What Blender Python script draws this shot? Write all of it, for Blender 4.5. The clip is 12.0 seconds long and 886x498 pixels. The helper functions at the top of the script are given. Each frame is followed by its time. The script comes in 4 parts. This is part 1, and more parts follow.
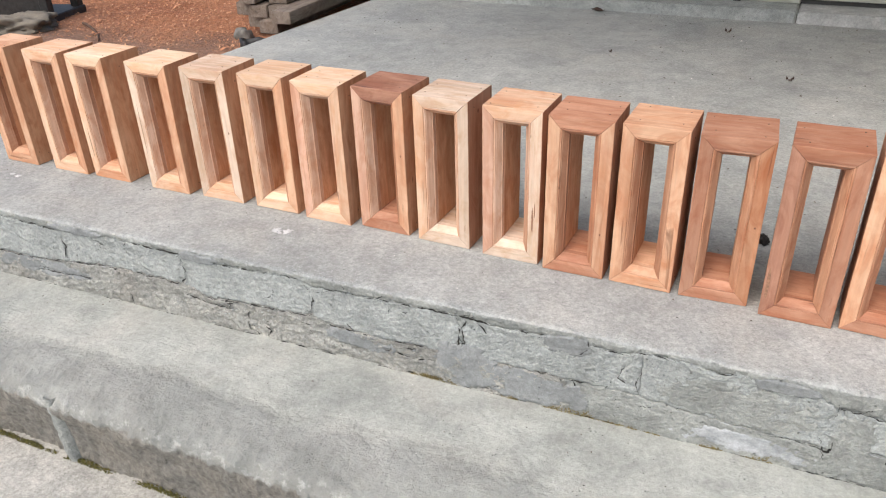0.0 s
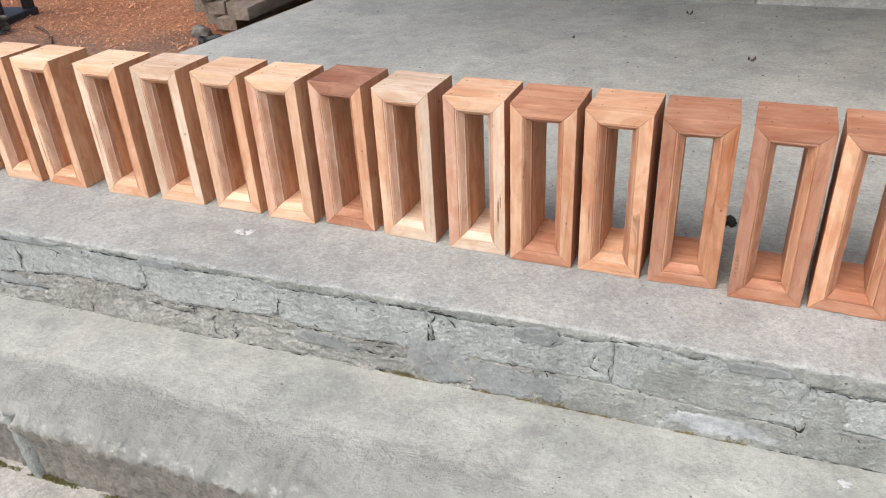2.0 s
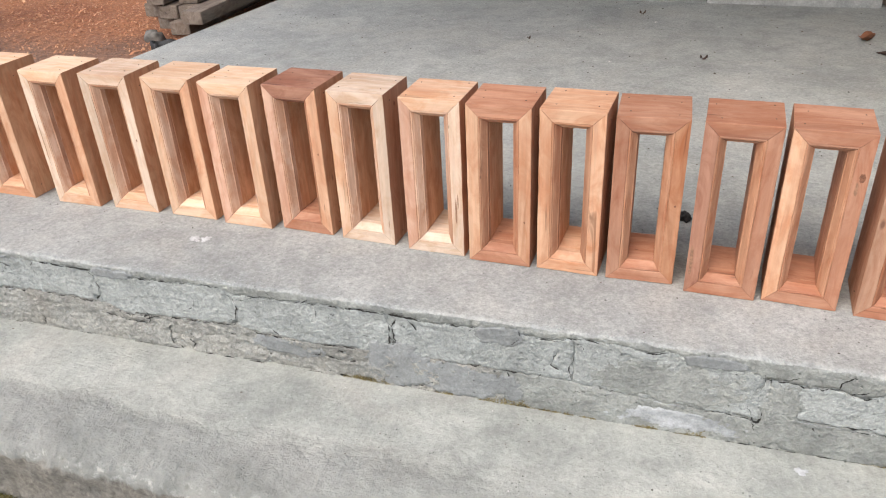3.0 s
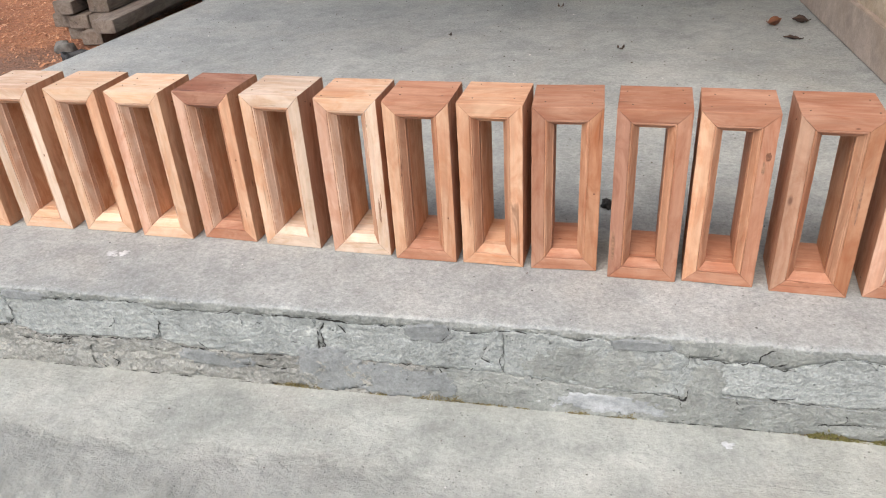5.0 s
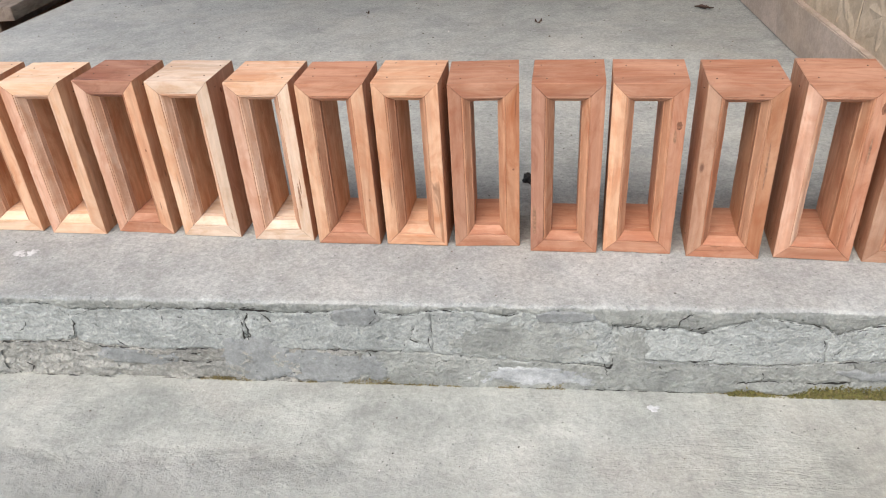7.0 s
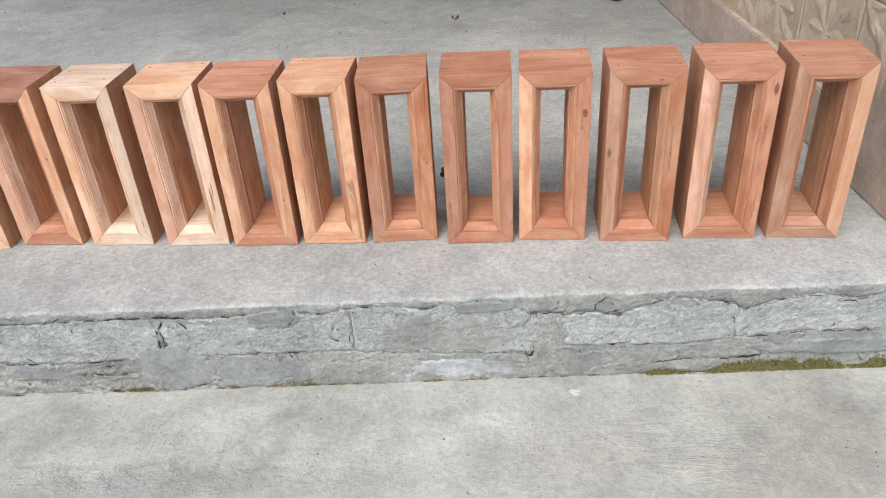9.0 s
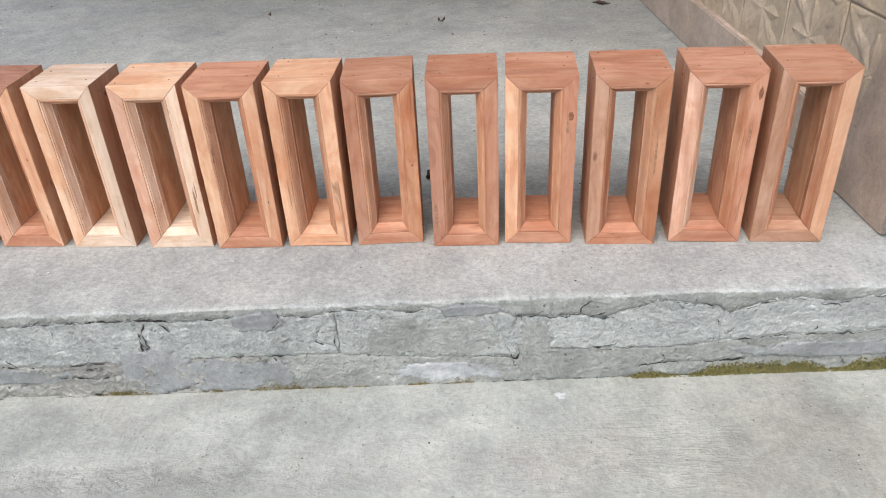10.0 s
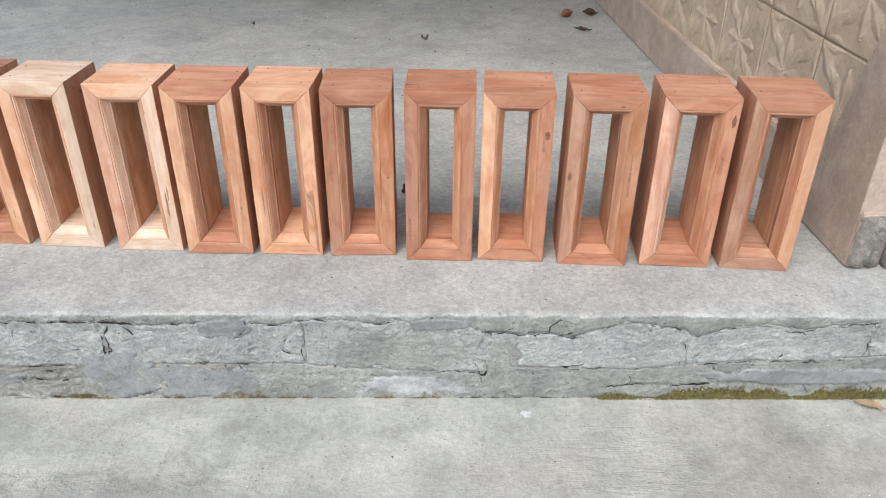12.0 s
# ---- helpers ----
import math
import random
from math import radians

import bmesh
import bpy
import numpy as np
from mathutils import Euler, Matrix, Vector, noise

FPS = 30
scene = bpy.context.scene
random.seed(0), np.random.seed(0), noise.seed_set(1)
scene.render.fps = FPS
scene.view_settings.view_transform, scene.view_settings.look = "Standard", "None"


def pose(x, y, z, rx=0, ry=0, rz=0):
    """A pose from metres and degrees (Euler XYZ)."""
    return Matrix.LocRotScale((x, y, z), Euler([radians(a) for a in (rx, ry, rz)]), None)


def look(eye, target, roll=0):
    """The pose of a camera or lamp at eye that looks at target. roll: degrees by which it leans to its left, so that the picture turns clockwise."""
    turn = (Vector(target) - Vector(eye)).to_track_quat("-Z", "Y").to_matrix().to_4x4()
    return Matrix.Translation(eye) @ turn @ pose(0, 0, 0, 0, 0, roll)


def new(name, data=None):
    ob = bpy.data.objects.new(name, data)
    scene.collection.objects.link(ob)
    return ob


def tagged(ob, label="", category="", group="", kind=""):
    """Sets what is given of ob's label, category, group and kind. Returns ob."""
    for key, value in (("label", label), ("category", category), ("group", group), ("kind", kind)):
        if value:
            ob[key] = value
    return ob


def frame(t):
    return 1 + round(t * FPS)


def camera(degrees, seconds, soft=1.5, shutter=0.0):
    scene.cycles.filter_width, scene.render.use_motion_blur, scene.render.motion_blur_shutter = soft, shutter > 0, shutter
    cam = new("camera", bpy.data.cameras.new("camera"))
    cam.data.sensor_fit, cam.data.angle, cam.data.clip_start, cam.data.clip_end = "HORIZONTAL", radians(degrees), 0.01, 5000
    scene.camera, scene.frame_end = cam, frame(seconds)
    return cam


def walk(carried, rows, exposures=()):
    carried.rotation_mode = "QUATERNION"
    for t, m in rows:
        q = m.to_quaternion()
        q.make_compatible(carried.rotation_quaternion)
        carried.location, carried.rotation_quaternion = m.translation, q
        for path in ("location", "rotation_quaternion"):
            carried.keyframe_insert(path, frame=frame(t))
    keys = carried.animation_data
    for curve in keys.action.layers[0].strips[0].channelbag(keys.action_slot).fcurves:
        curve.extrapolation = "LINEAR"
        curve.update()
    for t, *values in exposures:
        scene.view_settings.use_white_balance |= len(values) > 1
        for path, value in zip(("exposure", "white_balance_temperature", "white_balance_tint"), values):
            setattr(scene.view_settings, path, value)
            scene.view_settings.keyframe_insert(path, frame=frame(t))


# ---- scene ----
cam = camera(60.5, 12.0, 1.1)
PATH = [
    (0, (0.511, -1.565, 0.979), (-0.170, -0.200, 0.122), -1.84),
    (0.5, (0.511, -1.553, 0.976), (-0.160, -0.194, 0.102), -2.33),
    (1, (0.510, -1.545, 0.973), (-0.157, -0.183, 0.099), -3.01),
    (1.5, (0.513, -1.532, 0.969), (-0.129, -0.157, 0.097), -3.06),
    (2, (0.517, -1.529, 0.967), (-0.108, -0.149, 0.092), -3.13),
    (2.5, (0.524, -1.523, 0.963), (-0.070, -0.130, 0.086), -3.29),
    (3, (0.528, -1.521, 0.963), (-0.022, -0.108, 0.088), -2.98),
    (5, (0.561, -1.505, 0.953), (0.140, -0.053, 0.071), -3.74),
    (5.5, (0.560, -1.502, 0.945), (0.185, -0.044, 0.053), -3.69),
    (6, (0.561, -1.497, 0.947), (0.229, -0.042, 0.034), -3.40),
    (6.5, (0.572, -1.491, 0.948), (0.273, -0.042, 0.014), -3.63),
    (7, (0.585, -1.489, 0.949), (0.312, -0.033, 0.018), -3.81),
    (7.5, (0.605, -1.490, 0.950), (0.368, -0.028, 0.018), -4.06),
    (9.5, (0.636, -1.488, 0.930), (0.519, -0.015, -0.007), -3.48),
    (10, (0.635, -1.483, 0.932), (0.531, -0.008, -0.003), -3.04),
    (10.5, (0.637, -1.482, 0.932), (0.559, -0.001, 0.004), -2.61),
    (11, (0.635, -1.484, 0.931), (0.582, 0.009, 0.020), -1.40),
    (11.5, (0.636, -1.486, 0.929), (0.591, 0.007, 0.018), -0.16),
    (12, (0.642, -1.487, 0.922), (0.594, 0.013, 0.023), 0.53),
]
STOPS = 0.47
LIGHTING = [(0, STOPS, 6500, 10), (7.5, STOPS, 6500, 10), (9.5, STOPS, 6320, 9.5), (12, STOPS, 6280, 9)]
walk(cam, [(t, look(eye, target, roll)) for t, eye, target, roll in PATH], LIGHTING)

# ---- light: bright overcast sky, an unseen porch roof placed to shade the back ----
SUN_EL, SUN_AZ = 54.0, 196.0
world = bpy.data.worlds.new("overcast_sky")
scene.world = world
world.use_nodes = True
wn = world.node_tree
sky = wn.nodes.new("ShaderNodeTexSky")
sky.sky_type, sky.sun_disc = "NISHITA", False
sky.sun_elevation, sky.sun_rotation = radians(SUN_EL), radians(SUN_AZ)
sky.air_density, sky.dust_density, sky.ozone_density = 1.0, 4.0, 1.0
wn.links.new(sky.outputs[0], wn.nodes["Background"].inputs[0])
wn.nodes["Background"].inputs[1].default_value = 0.15
sun_data = bpy.data.lights.new("sun", "SUN")
sun_data.energy, sun_data.angle, sun_data.color = 1.5, radians(45), (1.0, 0.97, 0.93)
sun = new("sun", sun_data)
a, e = radians(SUN_AZ), radians(SUN_EL)
sun_dir = Vector((math.sin(a) * math.cos(e), math.cos(a) * math.cos(e), math.sin(e)))
sun.matrix_world = look(sun_dir * 20, (0, 0, 0))


# ---- materials ----
class Nodes:
    def __init__(self, name):
        self.mat = bpy.data.materials.new(name)
        self.mat.use_nodes = True
        self.t = self.mat.node_tree
        self.bsdf = self.t.nodes["Principled BSDF"]

    def add(self, kind, **ins):
        n = self.t.nodes.new(kind)
        for k, v in ins.items():
            key = k.replace("_", " ")
            if isinstance(v, bpy.types.NodeSocket):
                self.t.links.new(v, n.inputs[key])
            else:
                n.inputs[key].default_value = v
        return n

    def link(self, a, b):
        self.t.links.new(a, b)

    def coords(self, scale=(1, 1, 1), shift=False):
        tc = self.t.nodes.new("ShaderNodeTexCoord")
        mp = self.t.nodes.new("ShaderNodeMapping")
        mp.inputs["Scale"].default_value = scale
        self.link(tc.outputs["Object"], mp.inputs["Vector"])
        if shift:
            oi = self.t.nodes.new("ShaderNodeObjectInfo")
            mul = self.t.nodes.new("ShaderNodeVectorMath")
            mul.operation = "SCALE"
            mul.inputs[0].default_value = (37.0, 51.0, 73.0)
            self.link(oi.outputs["Random"], mul.inputs["Scale"])
            self.link(mul.outputs[0], mp.inputs["Location"])
        return mp.outputs[0]

    def noise(self, vec, scale, detail=4, rough=0.55, dist=0.0):
        return self.add("ShaderNodeTexNoise", Vector=vec, Scale=scale, Detail=detail, Roughness=rough, Distortion=dist).outputs["Fac"]

    def ramp(self, fac, *stops):
        n = self.t.nodes.new("ShaderNodeValToRGB")
        while len(n.color_ramp.elements) < len(stops):
            n.color_ramp.elements.new(0.5)
        for el, (p, c) in zip(n.color_ramp.elements, stops):
            el.position = p
            el.color = (*c, 1) if isinstance(c, tuple) else (c, c, c, 1)
        self.link(fac, n.inputs[0])
        return n.outputs[0]

    def mix(self, fac, a, b, mode="MIX"):
        n = self.t.nodes.new("ShaderNodeMix")
        n.data_type, n.blend_type = "RGBA", mode
        for sock, v in ((n.inputs["Factor"], fac), (n.inputs["A"], a), (n.inputs["B"], b)):
            if isinstance(v, bpy.types.NodeSocket):
                self.link(v, sock)
            elif isinstance(v, tuple):
                sock.default_value = (*v, 1)
            else:
                sock.default_value = v
        return n.outputs["Result"]

    def math(self, op, a, b=0.0):
        n = self.t.nodes.new("ShaderNodeMath")
        n.operation = op
        for i, v in enumerate((a, b)):
            if isinstance(v, bpy.types.NodeSocket):
                self.link(v, n.inputs[i])
            else:
                n.inputs[i].default_value = v
        return n.outputs[0]

    def done(self, color, rough, height=None, strength=0.3, dist=0.01):
        for sock, v in ((self.bsdf.inputs["Base Color"], color), (self.bsdf.inputs["Roughness"], rough)):
            if isinstance(v, bpy.types.NodeSocket):
                self.link(v, sock)
            elif isinstance(v, tuple):
                sock.default_value = (*v, 1)
            else:
                sock.default_value = v
        if height is not None:
            b = self.add("ShaderNodeBump", Height=height, Strength=strength, Distance=dist)
            self.link(b.outputs[0], self.bsdf.inputs["Normal"])
        return self.mat


def concrete(name, light, dark, speck=0.5, relief=0.5, warm=None, brushed=False, damp=None, mottle=2.2, old=None, lumps=0.6):
    """Cast concrete: broad mottling, medium blotches, sand grain, pinholes; optional trowel streaks and a damp band past y = damp."""
    n = Nodes(name)
    co = n.coords()
    big = n.noise(co, mottle, 5, 0.6, 0.6)
    mid = n.noise(co, 14, 6, 0.65, 0.4)
    fine = n.noise(co, 210, 3, 0.75)
    grit = n.noise(co, 75, 4, 0.7)
    col = n.mix(n.ramp(big, (0.34, 0.0), (0.66, 1.0)), dark, light)
    mult = n.ramp(mid, (0.3, 0.78), (0.7, 1.12))
    col = n.mix(1.0, col, mult, "MULTIPLY")
    if warm:
        col = n.mix(n.ramp(n.noise(co, 3.1, 3, 0.5, 1.0), (0.48, 0.0), (0.75, 0.5)), col, warm)
    col = n.mix(1.0, col, n.ramp(fine, (0.25, 1.0 - 0.26 * speck), (0.75, 1.0 + 0.19 * speck)), "MULTIPLY")
    col = n.mix(1.0, col, n.ramp(grit, (0.3, 1.0 - 0.25 * speck), (0.7, 1.0 + 0.21 * speck)), "MULTIPLY")
    pits = n.add("ShaderNodeTexVoronoi", Vector=co, Scale=55.0, Randomness=1.0).outputs["Distance"]
    gate = n.ramp(n.noise(co, 23, 2), (0.52, 0.0), (0.6, 1.0))
    pit = n.math("MULTIPLY", n.ramp(pits, (0.06, 1.0), (0.16, 0.0)), gate)
    col = n.mix(n.math("MULTIPLY", pit, 0.7 * speck), col, tuple(c * 0.3 for c in dark))
    scuff = n.ramp(n.noise(co, 38, 6, 0.72, 0.8), (0.58, 0.0), (0.70, 1.0))
    scuff = n.math("MULTIPLY", scuff, n.ramp(n.noise(co, 5, 3, 0.6), (0.42, 0.0), (0.62, 1.0)))
    col = n.mix(n.math("MULTIPLY", scuff, 0.45 * speck), col, tuple(c * 0.55 for c in dark))
    chips = n.add("ShaderNodeTexVoronoi", Vector=co, Scale=31.0, Randomness=1.0).outputs["Distance"]
    gate2 = n.ramp(n.noise(co, 17, 2), (0.6, 0.0), (0.66, 1.0))
    chip = n.math("MULTIPLY", n.ramp(chips, (0.04, 1.0), (0.1, 0.0)), gate2)
    col = n.mix(n.math("MULTIPLY", chip, 0.35), col, (0.7, 0.69, 0.66))
    h = n.math("ADD", n.math("ADD", n.math("MULTIPLY", fine, 0.35), n.math("MULTIPLY", grit, lumps)), n.math("MULTIPLY", mid, 1.0))
    h = n.math("SUBTRACT", h, n.math("MULTIPLY", pit, 0.8))
    if brushed:
        st = n.noise(n.coords((9, 70, 60)), 1.0, 4, 0.65, 1.6)
        patch = n.ramp(n.noise(co, 2.4, 2), (0.45, 0.0), (0.62, 1.0))
        h = n.math("ADD", h, n.math("MULTIPLY", n.math("MULTIPLY", st, patch), 1.0))
        col = n.mix(n.math("MULTIPLY", patch, 0.5), col, n.mix(1.0, col, n.ramp(st, (0.35, 0.88), (0.6, 1.05)), "MULTIPLY"))
    if damp is not None:
        sep = n.add("ShaderNodeSeparateXYZ", Vector=co)
        edge = n.math("ADD", n.math("MULTIPLY", sep.outputs["Y"], -1.0), n.math("MULTIPLY", n.noise(co, 7, 5, 0.6), 0.16))
        edge = n.math("ADD", edge, n.math("MULTIPLY", sep.outputs["X"], 0.05))
        m = n.ramp(n.math("SUBTRACT", edge, -damp - 0.5), (0.56, 0.0), (0.607, 1.0))
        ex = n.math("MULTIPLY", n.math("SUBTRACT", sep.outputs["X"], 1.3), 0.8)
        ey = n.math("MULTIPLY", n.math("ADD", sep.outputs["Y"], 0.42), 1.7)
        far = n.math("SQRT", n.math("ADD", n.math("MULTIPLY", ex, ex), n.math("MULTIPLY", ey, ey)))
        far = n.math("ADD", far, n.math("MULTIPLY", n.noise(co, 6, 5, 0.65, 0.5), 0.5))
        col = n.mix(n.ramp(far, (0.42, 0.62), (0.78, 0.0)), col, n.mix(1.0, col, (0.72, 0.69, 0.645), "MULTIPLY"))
        film = n.mix(n.ramp(n.noise(co, 9, 5, 0.7), (0.35, 0.0), (0.7, 1.0)), (0.20, 0.207, 0.193), (0.36, 0.365, 0.343))
        fade = n.ramp(n.math("ADD", n.math("MULTIPLY", sep.outputs["X"], 0.4), 0.5), (0.42, 0.72), (0.70, 0.08))
        col = n.mix(n.math("MULTIPLY", m, fade), col, film)
        h = n.math("ADD", h, n.math("MULTIPLY", n.math("MULTIPLY", n.noise(co, 30, 6, 0.7, 0.1), n.math("MULTIPLY", m, fade)), 5.0))
    if old is not None:
        sep = n.add("ShaderNodeSeparateXYZ", Vector=co)
        drop = n.math("SUBTRACT", old + 0.5, n.math("ADD", sep.outputs["Z"], n.math("MULTIPLY", n.noise(co, 11, 6, 0.75), 0.07)))
        crust = n.math("MULTIPLY", n.ramp(drop, (0.432, 0.0), (0.448, 1.0), (0.468, 0.0)), n.ramp(n.noise(co, 30, 5, 0.7), (0.5, 0.0), (0.62, 1.0)))
        rust = n.mix(n.ramp(n.noise(co, 6, 4, 0.6), (0.4, 0.0), (0.65, 1.0)), (0.195, 0.188, 0.168), (0.265, 0.245, 0.208))
        rust = n.mix(1.0, rust, n.ramp(n.noise(co, 60, 4, 0.75), (0.3, 0.55), (0.7, 1.35)), "MULTIPLY")
        col = n.mix(n.ramp(drop, (0.461, 0.0), (0.472, 1.0)), col, rust)
        col = n.mix(n.math("MULTIPLY", crust, 0.9), col, (0.54, 0.54, 0.51))
    return n.done(col, n.ramp(mid, (0.3, 0.78), (0.7, 0.95)), h, relief, 0.006)


def wood(name, light, dark, streak, bands=1.0, knot=0.5):
    """Planed softwood: uneven growth-ring figure along local x, fibres, knots, stray dark streaks and handling marks; each plank differs."""
    n = Nodes(name)
    warp = n.noise(n.coords((0.9, 6, 6), True), 1.3, 3, 0.5, 1.0)
    ring = n.math("SINE", n.math("MULTIPLY", warp, 34.0))
    ring = n.math("ADD", n.math("MULTIPLY", ring, 0.5), 0.5)
    gate = n.ramp(n.noise(n.coords((1.5, 9, 9), True), 1.0, 3, 0.6), (0.42, 0.0), (0.65, 1.0))
    broad = n.noise(n.coords((2.2, 6, 6), True), 1.5, 4, 0.6, 0.7)
    cloud = n.noise(n.coords((7, 20, 20), True), 1.0, 6, 0.65, 1.8)
    fibre = n.noise(n.coords((11, 300, 300), True), 1.0, 3, 0.65)
    long = n.noise(n.coords((3, 85, 85), True), 1.0, 4, 0.6, 0.3)
    col = n.mix(n.ramp(broad, (0.33, 0.0), (0.68, 1.0)), light, dark)
    col = n.mix(n.math("MULTIPLY", n.math("MULTIPLY", n.ramp(ring, (0.35, 0.0), (1.0, 1.0)), gate), 0.55 * bands), col, streak)
    heart = n.ramp(n.noise(n.coords((1.6, 14, 14), True), 1.0, 4, 0.6, 0.4), (0.54, 0.0), (0.70, 0.6 * min(1.0, bands)))
    col = n.mix(heart, col, tuple(c * m for c, m in zip(dark, (0.86, 0.72, 0.62))))
    col = n.mix(n.ramp(cloud, (0.46, 0.0), (0.70, 0.75)), col, tuple(c * m for c, m in zip(streak, (1.25, 1.15, 1.0))))
    col = n.mix(n.ramp(cloud, (0.28, 0.4), (0.44, 0.0)), col, tuple(min(0.9, c * 1.12) for c in light))
    col = n.mix(1.0, col, n.ramp(long, (0.3, 0.86), (0.7, 1.08)), "MULTIPLY")
    col = n.mix(1.0, col, n.ramp(fibre, (0.25, 0.94), (0.75, 1.04)), "MULTIPLY")
    stray = n.ramp(n.noise(n.coords((3.5, 46, 46), True), 1.0, 4, 0.6, 0.8), (0.66, 0.0), (0.73, 1.0))
    col = n.mix(n.math("MULTIPLY", stray, 0.7 * min(1.0, bands)), col, tuple(c * 0.45 for c in streak))
    grime = n.ramp(n.noise(n.coords((9, 9, 9), True), 1.0, 5, 0.7, 0.6), (0.5, 0.0), (0.75, 0.6))
    col = n.mix(n.math("MULTIPLY", grime, 0.9), col, tuple(c * m for c, m in zip(dark, (0.78, 0.56, 0.46))))
    vor = n.add("ShaderNodeTexVoronoi", Vector=n.coords((11, 24, 24), True), Scale=1.0, Randomness=1.0)
    pick = n.ramp(n.add("ShaderNodeSeparateXYZ", Vector=vor.outputs["Color"]).outputs["X"], (0.985, 0.0), (0.99, 1.0))
    kn = n.math("MULTIPLY", n.ramp(n.math("ADD", vor.outputs["Distance"], n.math("MULTIPLY", long, 0.1)), (0.10, 1.0), (0.19, 0.0)), pick)
    col = n.mix(n.math("MULTIPLY", kn, knot), col, (0.12, 0.05, 0.028))
    dots = n.add("ShaderNodeTexVoronoi", Vector=n.coords((26, 60, 60), True), Scale=1.0, Randomness=1.0)
    few = n.ramp(n.add("ShaderNodeSeparateXYZ", Vector=dots.outputs["Color"]).outputs["Y"], (0.955, 0.0), (0.965, 1.0))
    fleck = n.math("MULTIPLY", n.ramp(dots.outputs["Distance"], (0.05, 1.0), (0.16, 0.0)), few)
    col = n.mix(n.math("MULTIPLY", fleck, 0.75), col, tuple(c * 0.4 for c in streak))
    oi = n.t.nodes.new("ShaderNodeObjectInfo")
    col = n.mix(1.0, col, n.ramp(oi.outputs["Random"], (0.0, 0.86), (1.0, 1.07)), "MULTIPLY")
    h = n.math("ADD", n.math("MULTIPLY", fibre, 0.5), n.math("ADD", n.math("MULTIPLY", long, 0.6), n.math("MULTIPLY", grime, 0.6)))
    return n.done(col, n.ramp(broad, (0.3, 0.66), (0.7, 0.82)), h, 0.4, 0.002)


def plain(name, color, rough=0.7, metal=0.0, vary=0.25, scale=20):
    n = Nodes(name)
    co = n.coords(shift=True)
    v = n.noise(co, scale, 5, 0.6)
    col = n.mix(1.0, color, n.ramp(v, (0.3, 1 - vary), (0.7, 1 + vary)), "MULTIPLY")
    n.bsdf.inputs["Metallic"].default_value = metal
    return n.done(col, rough, v, 0.25, 0.003)


M_floor = concrete("porch_concrete", (0.420, 0.432, 0.412), (0.302, 0.315, 0.305), 1.0, 0.6, (0.422, 0.410, 0.370), False, None, 2.2, None, 0.8)
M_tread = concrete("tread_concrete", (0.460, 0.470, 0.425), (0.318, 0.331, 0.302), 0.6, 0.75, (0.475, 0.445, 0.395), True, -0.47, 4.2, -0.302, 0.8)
M_lip = concrete("lip_plaster", (0.409, 0.425, 0.396), (0.278, 0.293, 0.275), 0.8, 1.3, None, False, None, 7.0, None, 1.3)
M_block = concrete("block_concrete", (0.500, 0.528, 0.508), (0.380, 0.405, 0.390), 1.0, 1.2, None, False, None, 5.0, None, 1.6)
M_mortar = concrete("old_mortar", (0.464, 0.464, 0.424), (0.303, 0.306, 0.283), 1.1, 1.4, (0.37, 0.33, 0.28), False, None, 6.0, None, 1.3)
M_patch = concrete("smooth_cement_patch", (0.325, 0.340, 0.338), (0.220, 0.234, 0.232), 0.8, 0.8, None, False, None, 8.0)
M_white = concrete("lime_and_lit_edge", (0.54, 0.56, 0.57), (0.36, 0.38, 0.385), 0.8, 0.7, None, False, None, 14.0)
# Near-black backing behind the riser; joint shade is put into its colour.
M_core = concrete("joint_shade_core", (0.10, 0.097, 0.09), (0.045, 0.044, 0.04), 0.8, 1.0, None, False, None, 6.0)
M_ground = concrete("yard_concrete", (0.52, 0.505, 0.455), (0.37, 0.365, 0.33), 1.2, 1.0, (0.50, 0.455, 0.40))
